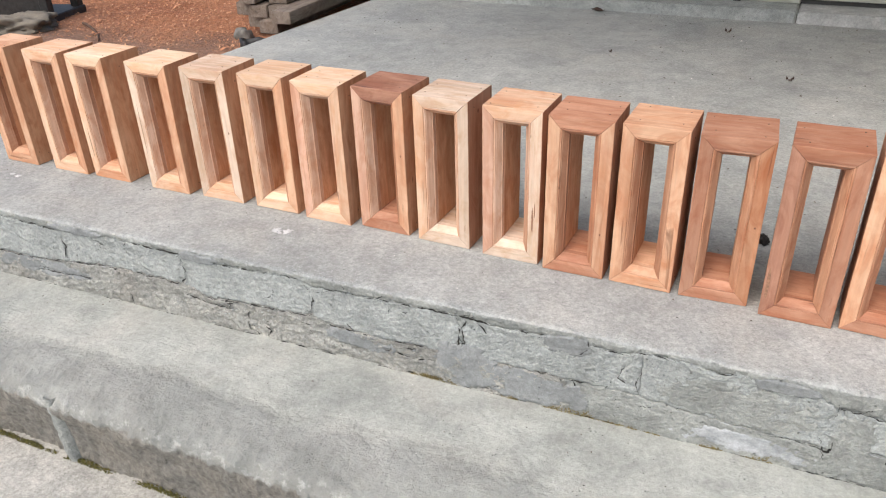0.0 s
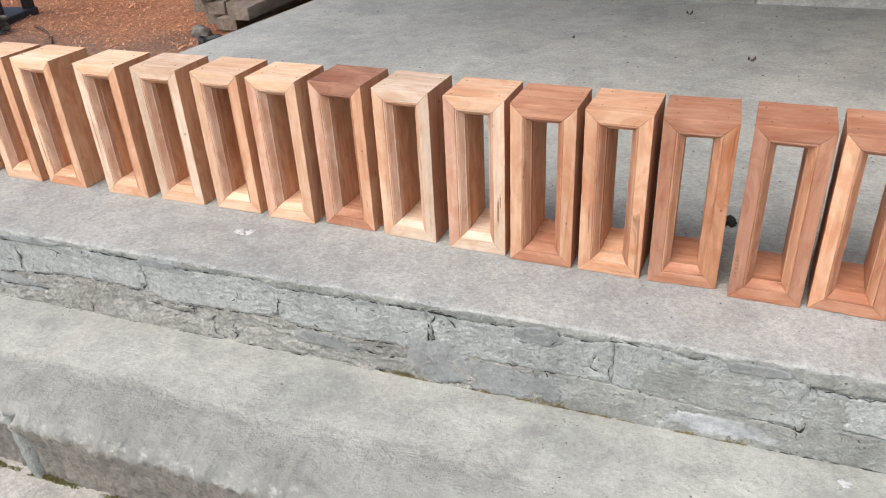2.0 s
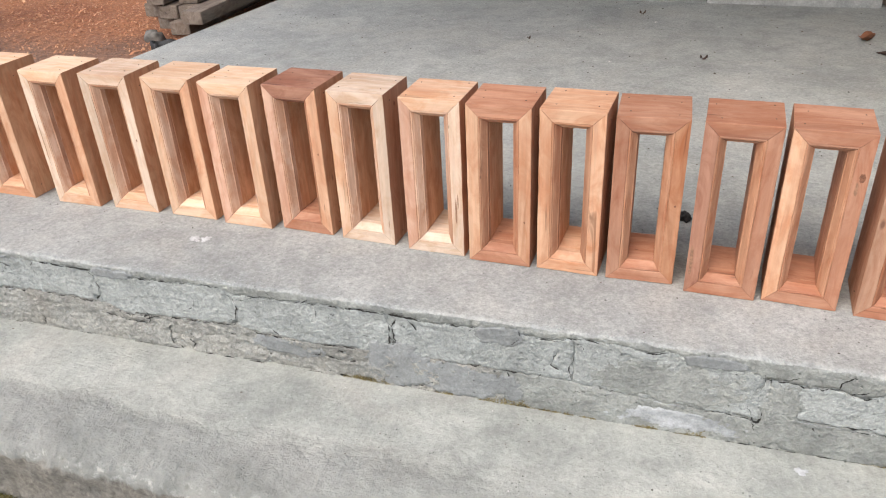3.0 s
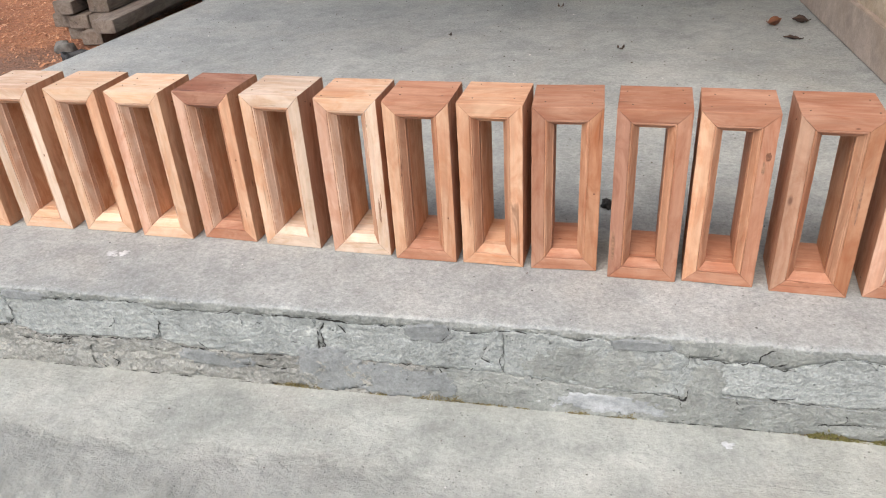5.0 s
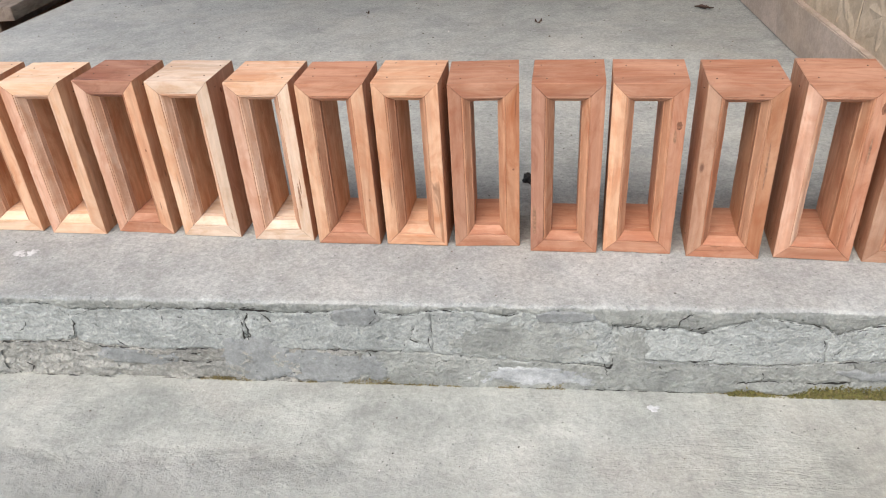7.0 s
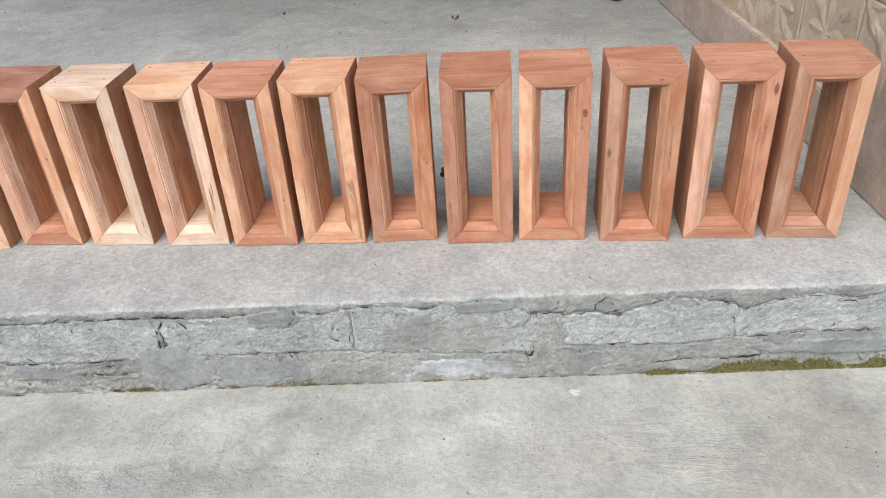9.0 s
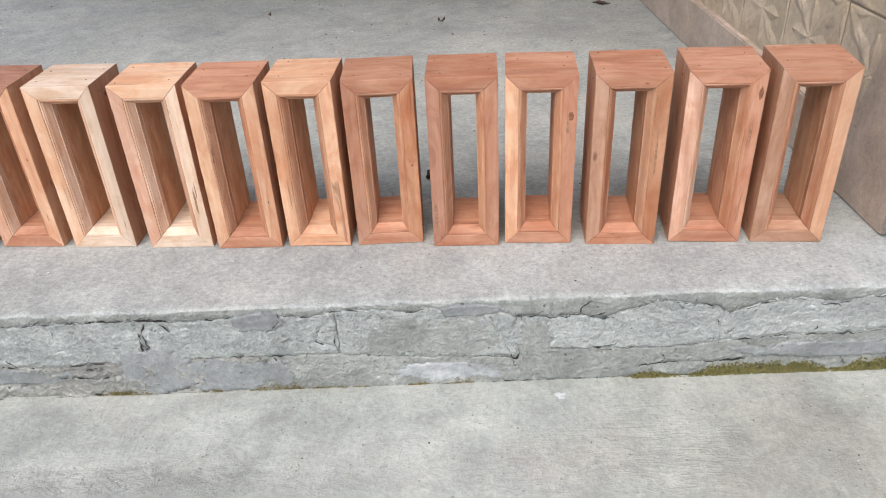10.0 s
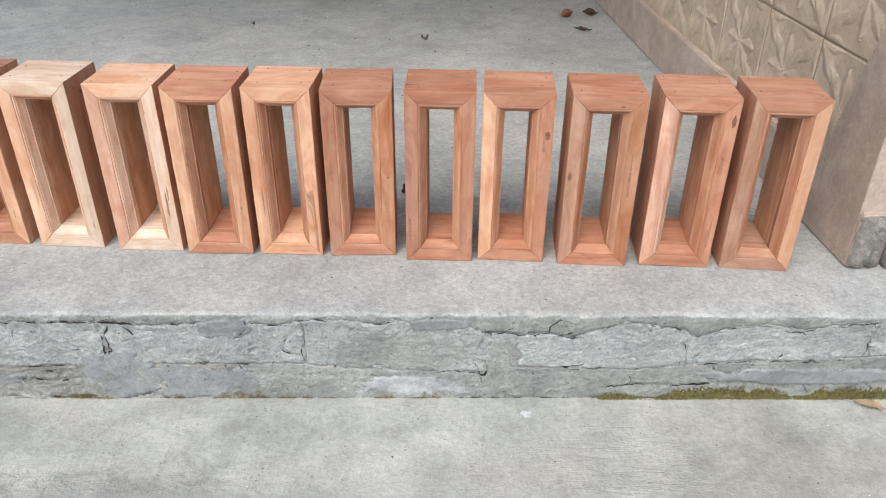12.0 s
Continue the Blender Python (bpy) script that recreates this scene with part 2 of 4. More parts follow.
WOODS = {
    "cream": wood("cream_wood", (0.775, 0.552, 0.395), (0.68, 0.425, 0.27), (0.5, 0.265, 0.15), 0.7, 0.6),
    "white": wood("whitish_wood", (0.745, 0.605, 0.485), (0.65, 0.485, 0.36), (0.41, 0.28, 0.19), 0.9, 0.5),
    "yellow": wood("pale_yellow_wood", (0.81, 0.6, 0.432), (0.725, 0.48, 0.312), (0.54, 0.305, 0.17), 0.7, 0.6),
    "peach": wood("peach_wood", (0.71, 0.45, 0.292), (0.605, 0.338, 0.203), (0.4, 0.178, 0.09), 1.0, 0.7),
    "pink": wood("pinkish_wood", (0.725, 0.475, 0.352), (0.615, 0.352, 0.238), (0.39, 0.185, 0.115), 1.0, 0.6),
    "salmon": wood("salmon_wood", (0.527, 0.287, 0.185), (0.419, 0.195, 0.114), (0.261, 0.099, 0.054), 1.1, 0.7),
    "orange": wood("orange_wood", (0.552, 0.304, 0.177), (0.433, 0.191, 0.095), (0.271, 0.093, 0.037), 1.2, 0.7),
    "tan": wood("tan_wood", (0.522, 0.325, 0.220), (0.414, 0.225, 0.140), (0.250, 0.118, 0.069), 1.0, 0.8),
    "brown": wood("red_brown_wood", (0.458, 0.244, 0.161), (0.340, 0.157, 0.099), (0.187, 0.071, 0.043), 1.0, 0.7),
    "grey": wood("weathered_wood", (0.266, 0.218, 0.177), (0.177, 0.142, 0.113), (0.079, 0.061, 0.048), 0.8, 0.4),
    # Inner and side faces: raw wood, shade and bounced light put into its tone.
    "rawshaded": wood("raw_shaded_wood", (0.725, 0.44, 0.262), (0.61, 0.328, 0.178), (0.38, 0.16, 0.07), 0.5, 0.9),
    "rawpinkshaded": wood("raw_pinkish_shaded_wood", (0.63, 0.362, 0.225), (0.52, 0.262, 0.15), (0.33, 0.132, 0.07), 0.5, 0.8),
    "mould": wood("moulding_wood", (0.552, 0.310, 0.188), (0.443, 0.213, 0.118), (0.276, 0.101, 0.048), 1.2, 0.4),
    "mouldpale": wood("pale_moulding_wood", (0.704, 0.482, 0.349), (0.591, 0.355, 0.231), (0.394, 0.193, 0.107), 1.2, 0.4),
}
M_nail = plain("nail_head", (0.12, 0.08, 0.06), 0.6, 0.5)


# ---- mesh helpers ----
def mesh_from(name, verts, faces, material, smooth=False):
    me = bpy.data.meshes.new(name)
    me.from_pydata([tuple(v) for v in verts], [], faces)
    me.materials.append(material)
    if smooth:
        me.polygons.foreach_set("use_smooth", [True] * len(me.polygons))
    me.update()
    return me


def part(name, bm, material, parent, label=""):
    """One bmesh (or a finished mesh) as one mesh object under a thing or a part."""
    if isinstance(bm, bmesh.types.BMesh):
        me = bpy.data.meshes.new(name)
        bm.to_mesh(me)
        bm.free()
        me.materials.append(material)
    else:
        me = bm
    ob = new(name, me)
    ob.parent = parent
    return tagged(ob, label)


def box_bm(x0, x1, y0, y1, z0, z1, bevel=0.0, segs=1):
    bm = bmesh.new()
    bmesh.ops.create_cube(bm, size=1)
    for v in bm.verts:
        v.co = ((x0 + x1) / 2 + v.co.x * (x1 - x0), (y0 + y1) / 2 + v.co.y * (y1 - y0), (z0 + z1) / 2 + v.co.z * (z1 - z0))
    if bevel:
        bmesh.ops.bevel(bm, geom=bm.edges[:], offset=bevel, segments=segs, affect="EDGES")
    return bm


def to_mesh(name, bm, material):
    me = bpy.data.meshes.new(name)
    bm.to_mesh(me)
    bm.free()
    me.materials.append(material)
    return me


def structure(name, me, label, category):
    return tagged(new(name, me), label, category, kind="structure")


def grid_faces(nu, nv, start=0):
    return [(start + i * nv + j, start + (i + 1) * nv + j, start + (i + 1) * nv + j + 1, start + i * nv + j + 1)
            for i in range(nu - 1) for j in range(nv - 1)]


def fbm(x, y, z, octaves=3):
    return noise.fractal(Vector((x, y, z)), 0.6, 2.1, octaves)


def face_y(x, z):
    """The upper step's front: its nose overhangs a little and runs two degrees askew to the row of frames."""
    return (0.041 + 0.006 * min(1.0, -z / 0.236)) * x + float(np.interp(-z, (0.0, 0.012, 0.05, 0.12, 0.3), (-0.235, -0.236, -0.230, -0.228, -0.226)))


def lip_line(x):
    """Height of the crack between the nose's plaster and the blocks."""
    base = np.interp(x, (-1.62, -1.48, -1.38, -1.17, -0.93, -0.78, -0.70, -0.57, -0.51, -0.38, -0.20, -0.08, -0.01, 0.12, 0.14, 0.19, 0.24, 0.32, 0.40, 0.46, 0.51, 0.55, 0.62, 0.69, 0.76, 0.82, 0.87, 0.91, 0.99, 1.06, 1.115, 1.14, 1.20, 1.28, 1.36, 1.45, 1.52),
                     (-0.015, -0.024, -0.026, -0.014, -0.016, -0.024, -0.018, -0.012, -0.030, -0.025, -0.019, -0.020, -0.029, -0.019, -0.029, -0.018, -0.029, -0.010, -0.012, -0.022, -0.012, -0.028, -0.016, -0.046, -0.050, -0.046, -0.065, -0.044, -0.013, -0.027, -0.038, -0.058, -0.032, -0.020, -0.035, -0.020, -0.014))
    return float(base) - 0.004 + 0.003 * fbm(x * 20, 7, 0, 4) + 0.004 * fbm(x * 60, 9, 0, 4) + 0.0016 * fbm(x * 170, 3, 0, 2)


def bed_line(x):
    """Height of the crack under the blocks."""
    base = np.interp(x, (-1.68, -1.53, -1.39, -1.20, -0.95, -0.86, -0.70, -0.53, -0.49, -0.33, -0.16, 0.0, 0.17, 0.31, 0.48, 0.685, 0.76, 1.02, 1.15, 1.26, 1.42, 1.55),
                     (-0.151, -0.152, -0.138, -0.119, -0.122, -0.148, -0.137, -0.129, -0.139, -0.150, -0.141, -0.139, -0.137, -0.141, -0.154, -0.163, -0.145, -0.153, -0.138, -0.130, -0.130, -0.113))
    return float(base) + 0.003 * fbm(x * 18, 2, 4, 4) + 0.003 * fbm(x * 60, 2, 9, 4) + 0.0014 * fbm(x * 160, 2, 5, 2)


TREAD = -0.236


def slab_edge(y):
    return -2.14 + 0.04 * (y - 1.5)


# ---- large structure ----
def build_floor():
    """Porch slab with a worn, rounded nose and the ragged plaster lip under it."""
    ys = [3.0, 2.6, 2.2, 1.9, 1.5, 1.2, 0.8, 0.5, 0.3, 0.15, 0.0, -0.06, -0.09, -0.11]
    nx = 1400
    verts = []
    for i in range(nx):
        s = i / (nx - 1)
        for y in ys:
            x = slab_edge(y) + s * (1.8 - slab_edge(y))
            verts.append((x, y, 0.0012 * fbm(x * 6, y * 6, 1)))
        x = slab_edge(-0.2) + s * (1.8 - slab_edge(-0.2))
        wob = 0.005 * fbm(x * 5, 0, 3) + 0.0025 * fbm(x * 30, 0, 5)
        low = lip_line(x) + 0.0002 + 0.0008 * max(0.0, fbm(x * 9, 4, 4))
        ny = face_y(x, -0.01) + wob
        for k, (dy, z) in enumerate(((0.020, -0.0002), (0.009, -0.0009), (0.004, -0.0025), (0.001, -0.0060))):
            verts.append((x, ny + dy, z + 0.0012 * fbm(x * 45, k, 2)))
        for k in range(1, 6):
            z = -0.0060 + (min(low, -0.011) + 0.0060) * k / 5
            verts.append((x, face_y(x, z) + wob * max(0.0, 1 - k / 4) + 0.0025 * fbm(x * 25, z * 25, 8) + 0.001 * fbm(x * 80, z * 80, 8), z))
        verts.append((x, verts[-1][1] + 0.012, verts[-1][2] - 0.0005))
        verts.append((x, -0.13, verts[-1][2] - 0.001))
    nv = len(ys) + 11
    me = mesh_from("floor", verts, [tuple(reversed(f)) for f in grid_faces(nx, nv)], M_floor, True)
    me.materials.append(M_lip)
    for p in me.polygons:
        if p.center.z < -0.0065:
            p.material_index = 1
    structure("floor", me, "grey cast concrete porch floor with worn rounded edge", "floor")
    bm = box_bm(-2.7, 1.8, -0.12, 3.0, -0.52, -0.006)
    for v in bm.verts:
        if v.co.x < 0:
            v.co.x = slab_edge(v.co.y) + 0.01
    structure("porch_base", to_mesh("porch_base", bm, M_core), "rough porch core, coloured near-black for the shade in joints", "foundation")


def build_tread():
    """Lower step: flat tread, then a worn nose that slopes down to a weathered riser."""
    prof = [(-0.12, 0), (-0.20, 0), (-0.26, 0), (-0.32, 0), (-0.38, 0), (-0.44, -0.0005), (-0.49, -0.0015), (-0.53, -0.004), (-0.555, -0.007),
            (-0.58, -0.012), (-0.60, -0.017), (-0.618, -0.023), (-0.634, -0.031), (-0.646, -0.040), (-0.654, -0.052), (-0.657, -0.066), (-0.656, -0.082), (-0.652, -0.10), (-0.648, -0.12), (-0.644, -0.145), (-0.640, -0.17),
            (-0.637, -0.20), (-0.634, -0.23), (-0.632, -0.30)]
    nx = 1200
    verts = []
    for i in range(nx):
        x = -3.6 + 5.9 * i / (nx - 1)
        for k, (y, z) in enumerate(prof):
            y = 0.955 * y + 0.040 * x
            amp = 0.0015 if k < 7 else 0.006
            d = amp * fbm(x * 9, y * 9, z * 9) + (0.0085 * fbm(x * 28, y * 28, z * 28, 5) if k >= 9 else 0.0007 * fbm(x * 30, y * 30, 0))
            verts.append((x, y - (d if k >= 13 else 0) + 0.012 * fbm(x * 1.3, 3, 0) * (k > 7), TREAD + z + (d if k < 15 else 0)))
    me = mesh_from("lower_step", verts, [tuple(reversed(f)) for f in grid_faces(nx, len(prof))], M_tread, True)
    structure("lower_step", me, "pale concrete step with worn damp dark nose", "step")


def build_ground():
    s = 60
    structure("ground", mesh_from("ground", [(-s, -s, -0.49), (s, -s, -0.49), (s, s, -0.49), (-s, s, -0.49)], [(0, 1, 2, 3)], M_ground), "pale rough concrete yard ground", "ground")


build_floor()
build_tread()
build_ground()


# ---- riser of the upper step: blocks, mortar, cement patches ----
CRACKS = (  # x, z along each crack, then the greatest half width and a pit depth
    ((-0.121, -0.028), (-0.114, -0.072), (-0.125, -0.129), 0.0018, 0.012),
    ((-0.095, -0.034), (-0.122, -0.080), (-0.106, -0.111), 0.0014, 0.008),
    ((0.312, -0.060), (0.305, -0.085), (0.298, -0.110), (0.307, -0.138), 0.0009, 0.006),
    ((0.274, -0.062), (0.260, -0.100), (0.285, -0.116), 0.0016, 0.010),
    ((0.691, -0.040), (0.694, -0.062), (0.680, -0.095), 0.0018, 0.012),
    ((0.650, -0.157), (0.695, -0.169), (0.700, -0.136), 0.0018, 0.012),
    ((0.190, -0.016), (0.195, -0.040), (0.161, -0.069), 0.0013, 0.008),
    ((-0.710, -0.192), (-0.725, -0.212), (-0.707, -0.236), 0.0020, 0.014),
    ((-0.695, -0.190), (-0.666, -0.209), (-0.683, -0.235), 0.0016, 0.012),
    ((-1.175, -0.175), (-1.150, -0.205), (-1.157, -0.235), 0.0022, 0.016),
    ((-0.309, -0.150), (-0.303, -0.178), (-0.361, -0.191), 0.0018, 0.010),
    ((-0.300, -0.180), (-0.230, -0.186), (-0.180, -0.176), 0.0018, 0.010),
    ((-0.294, -0.222), (-0.262, -0.232), (-0.170, -0.234), 0.0022, 0.010),
    ((-0.010, -0.205), (-0.045, -0.222), (-0.075, -0.232), 0.0014, 0.008),
    ((0.96, -0.205), (1.03, -0.196), (1.10, -0.202), (1.20, -0.194), 0.0014, 0.008),
    ((-0.95, -0.150), (-0.86, -0.168), (-0.78, -0.166), 0.0016, 0.010),
    ((-1.55, -0.190), (-1.42, -0.185), (-1.30, -0.178), 0.0016, 0.010),
)
PITS = ((0.200, -0.099, 0.010, 0.006), (0.196, -0.084, 0.006, 0.003), (0.229, -0.100, 0.005, 0.003), (-0.948, -0.112, 0.008, 0.009), (-0.538, -0.124, 0.006, 0.008))


def groove(x, z):
    """How far cracks and pits sink the face at this spot."""
    deep = 0.0
    xx, zz = x + 0.004 * fbm(x * 40, z * 40, 3), z + 0.004 * fbm(x * 40, z * 40, 9)
    for *pts, half, depth in CRACKS:
        for (ax, az), (bx, bz) in zip(pts, pts[1:]):
            if not min(ax, bx) - 0.02 < xx < max(ax, bx) + 0.02:
                continue
            dx, dz = bx - ax, bz - az
            s = max(0.0, min(1.0, ((xx - ax) * dx + (zz - az) * dz) / (dx * dx + dz * dz)))
            d = math.hypot(xx - ax - s * dx, zz - az - s * dz)
            deep = max(deep, 0.5 * depth * max(0.0, 1 - d / (half * 3.0)))
    for px, pz, rx, rz in PITS:
        d = math.hypot((xx - px) / rx, (zz - pz) / rz)
        deep = max(deep, 0.012 * max(0.0, min(1.0, 1.6 * (1 - d))))
    return deep


def relief(x, z, rough):
    return rough * (0.0026 * fbm(x * 9, z * 14, 1, 3) + 0.0015 * fbm(x * 30, z * 60, 6, 3) + 0.0013 * fbm(x * 130, z * 170, 2, 2))


def cell_mesh(name, x0, x1, low, high, proud, rough, seed, material, gap=0.0009, wave=1.0, rounded=0.0):
    """One piece of the riser that fills its cell up to thin uneven cracks; its face towards -y, its rim turned back into the wall."""
    nx, nz = max(8, int((x1 - x0) / 0.0034)), 34
    verts = []
    for i in range(nx + 1):
        for j in range(nz + 1):
            u, v = i / nx, j / nz
            x = x0 + (x1 - x0) * u
            z0, z1 = low(x) + gap * (0.5 + 2.6 * max(0, fbm(x * 13, 2.5, 1))), high(x) - gap * (1.0 + 3.2 * max(0, fbm(x * 11, 4.5, 2)))
            z = z0 + (z1 - z0) * v
            side = (1 if u < 0.5 else -1) * (abs(u - 0.5) * 2) ** 24
            at = x0 if u < 0.5 else x1
            x += side * gap * (0.2 + 3.0 * max(0, fbm(z * 25, at, 3))) + wave * (0.010 * fbm(z * 9, at * 7, 4) + 0.004 * fbm(z * 40, at * 7, 8)) * abs(side)
            ex, ez = min(u, 1 - u) * (x1 - x0), min(z - z0, z1 - z)
            if rounded and ex < rounded and ez < rounded:
                ex = ez = max(0.0, rounded - math.hypot(rounded - ex, rounded - ez))
            rim = max(0.0, 1 - min(ex, ez * 1.2) / 0.006)
            y = face_y(x, z) - proud + (0.0022 if wave < 2 else 0.0008) * rim * rim + relief(x, z, rough) + groove(x, z)
            verts.append((x, y, z))
    faces = grid_faces(nx + 1, nz + 1)
    n = nz + 1
    rim = [i * n for i in range(nx + 1)] + [nx * n + j for j in range(1, n)] + [i * n + nz for i in range(nx - 1, -1, -1)] + [j for j in range(nz - 1, 0, -1)]
    base = len(verts)
    verts += [(verts[r][0], verts[r][1] + 0.03, verts[r][2]) for r in rim]
    m = len(rim)
    faces += [(rim[k], base + k, base + (k + 1) % m, rim[(k + 1) % m]) for k in range(m)]
    return mesh_from(name, verts, faces, material, True)


def smear_mesh(name, x0, x1, z0, z1, proud, material, seed, sharp=7.0):
    """A smear of cement on the riser: thin in the middle, its uneven edge sinking into the face."""
    nx, nz = max(10, int((x1 - x0) / 0.0045)), max(8, int((z1 - z0) / 0.0045))
    verts = []
    for i in range(nx + 1):
        for j in range(nz + 1):
            x, z = x0 + (x1 - x0) * i / nx, z0 + (z1 - z0) * j / nz
            r = (abs(2 * i / nx - 1) ** 2.6 + abs(2 * j / nz - 1) ** 2.6) * 1.1 + 0.6 * fbm(x * 17, z * 24, seed, 4) + 0.35 * fbm(x * 60, z * 70, seed, 3)
            y = face_y(x, z) - proud * min(1.0, sharp * (0.95 - r)) + max(0.0, r - 0.95) * 0.02 + relief(x, z, 0.45) + 0.8 * groove(x, z)
            verts.append((x, y, z))
    return mesh_from(name, verts, grid_faces(nx + 1, nz + 1), material, True)


bm = box_bm(-3.4, 1.8, -0.145, -0.10, -0.3, -0.02)
for v in bm.verts:
    v.co.y += 0.035 * v.co.x - 0.04
riser = structure("riser", to_mesh("riser", bm, M_core), "cracked concrete block riser under the porch edge", "step riser")
JOINTS = (-2.60, -2.20, -1.80, -1.383, -0.937, -0.528, -0.115, 0.306, 0.708, 1.130, 1.520, 1.80)
rng = random.Random(4)
for i in range(len(JOINTS) - 1):
    part("block", cell_mesh("block", JOINTS[i], JOINTS[i + 1], bed_line, lip_line, 0.001 + rng.uniform(-0.0015, 0.0015), 1.0, i * 3.7, M_block, 0.0010 if JOINTS[i] < 0.0 else 0.0006, 1.0, 0.022 if JOINTS[i] < -0.2 else 0.0), None, riser)
x = -2.6
while x < 1.78:
    x1 = min(x + rng.uniform(0.30, 0.62), 1.8)
    rough = 2.4 if x < -0.2 else 1.0
    part("mortar_piece", cell_mesh("mortar_piece", x, x1, lambda q: TREAD - 0.012, bed_line, rng.uniform(-0.003, 0.003), rough, x * 5 + 40,
                                   M_mortar if x < -0.05 else (M_lip if rng.random() < 0.7 else M_mortar), 0.0006, 5.0), None, riser)
    x = x1
for k, (x0, x1, z0, z1, proud, m) in enumerate((
        (-0.19, -0.02, -0.236, -0.100, 0.0034, M_patch), (-0.06, 0.20, -0.236, -0.138, 0.0034, M_patch), (0.38, 0.68, -0.232, -0.170, 0.0034, M_white),
        (0.34, 0.68, -0.160, -0.045, 0.0030, M_lip), (0.690, 0.775, -0.245, -0.055, 0.0034, M_lip), (0.72, 1.02, -0.24, -0.160, 0.003, M_lip),
        (0.09, 0.20, -0.070, -0.012, 0.004, M_patch), (-0.50, -0.29, -0.196, -0.148, 0.003, M_patch),
        (0.53, 0.66, -0.048, -0.010, 0.003, M_patch), (1.16, 1.7, -0.200, -0.150, 0.003, M_patch), (-1.42, -1.20, -0.034, -0.008, 0.003, M_patch), (-1.72, -1.30, -0.205, -0.150, 0.003, M_patch), (-0.94, -0.80, -0.040, -0.008, 0.003, M_patch))):
    part("cement_patch", smear_mesh("cement_patch", x0, x1, z0, z1, proud, m, k * 7.3, 2.2 if m is M_white else 7.0), None, riser)


def fissure_mesh(name, pts, half, material, seed, jag=0.0035, lift=0.0022):
    """A jagged ribbon that swells and thins along its way over the riser's face; its colour paints crack shade and lit
    edges.
    """
    path = []
    for (ax, az), (bx, bz) in zip(pts, pts[1:]):
        n = max(2, int(math.hypot(bx - ax, bz - az) / 0.0016))
        for k in range(n):
            f = k / n
            x, z = ax + (bx - ax) * f, az + (bz - az) * f
            path.append((x + jag * (fbm(x * 55, z * 55, seed, 4) + 0.4 * fbm(x * 190, z * 190, seed, 2)), z + jag * (fbm(x * 55, z * 55, seed + 7, 4) + 0.5 * fbm(x * 190, z * 190, seed + 3, 2))))
    verts, m = [], len(path)
    for k, (x, z) in enumerate(path):
        x2, z2 = path[min(k + 1, m - 1)]
        x0, z0 = path[max(k - 1, 0)]
        d = math.hypot(x2 - x0, z2 - z0) or 1.0
        taper = min(1.0, k / 8, (m - 1 - k) / 8)
        w = half * taper * max(0.05, 0.36 + 1.3 * fbm(x * 34, z * 34, seed + 3, 4))
        nx, nz = -(z2 - z0) / d, (x2 - x0) / d
        for s in (-1, 1):
            px, pz = x + s * w * nx, z + s * w * nz
            verts.append((px, face_y(px, pz) - lift, pz))
    return mesh_from(name, verts, [(2 * k, 2 * k + 1, 2 * k + 3, 2 * k + 2) for k in range(m - 1)], material)


def run(line, x0, x1, off=0.0):
    n = max(2, int((x1 - x0) / 0.012))
    return [(x0 + (x1 - x0) * k / n, line(x0 + (x1 - x0) * k / n) + off) for k in range(n + 1)]


# Near-black ribbons: the shade inside cracks is put into their colour.
M_crackshade = plain("crack_shade", (0.030, 0.029, 0.026), 1.0, 0, 0.4, 60)
for k, (*pts, half, depth) in enumerate(CRACKS):
    part("dirt_filled_crack", fissure_mesh("dirt_filled_crack", pts, half * 1.25, M_crackshade, k * 3.1), None, riser)
for k, (x0, x1, half) in enumerate(((-2.5, -1.80, 0.0024), (-1.77, -1.37, 0.0022), (-1.10, -0.925, 0.0030), (-0.90, -0.55, 0.0020), (-0.50, -0.28, 0.0018), (-0.27, -0.02, 0.0036), (0.0, 0.11, 0.0024),
                                    (0.19, 0.40, 0.0028), (0.45, 0.53, 0.0018), (0.67, 0.86, 0.0020), (0.86, 1.08, 0.0018), (1.08, 1.30, 0.0026), (1.32, 1.52, 0.0018), (1.53, 1.78, 0.002))):
    part("dirt_filled_crack", fissure_mesh("dirt_filled_crack", run(lip_line, x0, x1), half * 0.75, M_crackshade, k * 2.3, 0.003, 0.003), None, riser)
for k, (x0, x1, half) in enumerate(((-2.5, -1.8, 0.0020), (-1.75, -1.40, 0.0018), (-1.36, -0.95, 0.0022), (-0.92, -0.54, 0.0020), (-0.50, -0.36, 0.0022), (-0.31, -0.20, 0.0016), (0.06, 0.20, 0.0018), (0.58, 0.69, 0.0020), (0.9, 1.1, 0.0006), (1.15, 1.50, 0.0014))):
    part("dirt_filled_crack", fissure_mesh("dirt_filled_crack", run(bed_line, x0, x1), half, M_crackshade, k * 2.9 + 50, 0.003, 0.003), None, riser)
for k, x in enumerate(JOINTS[1:-1]):
    if x > 0.2 and k not in (8, 9):
        continue
    top, low = lip_line(x), bed_line(x)
    bow = 0.020 if x < 0 else 0.0
    pts = [(x - 0.010 + bow * math.sin(math.pi * f), top + (low - top) * f) for f in (0.02, 0.25, 0.5, 0.75, 1.0)]
    part("dirt_filled_crack", fissure_mesh("dirt_filled_crack", pts, 0.0026 if x < -0.3 else 0.0014, M_crackshade, k * 4.7, 0.005, 0.003), None, riser)
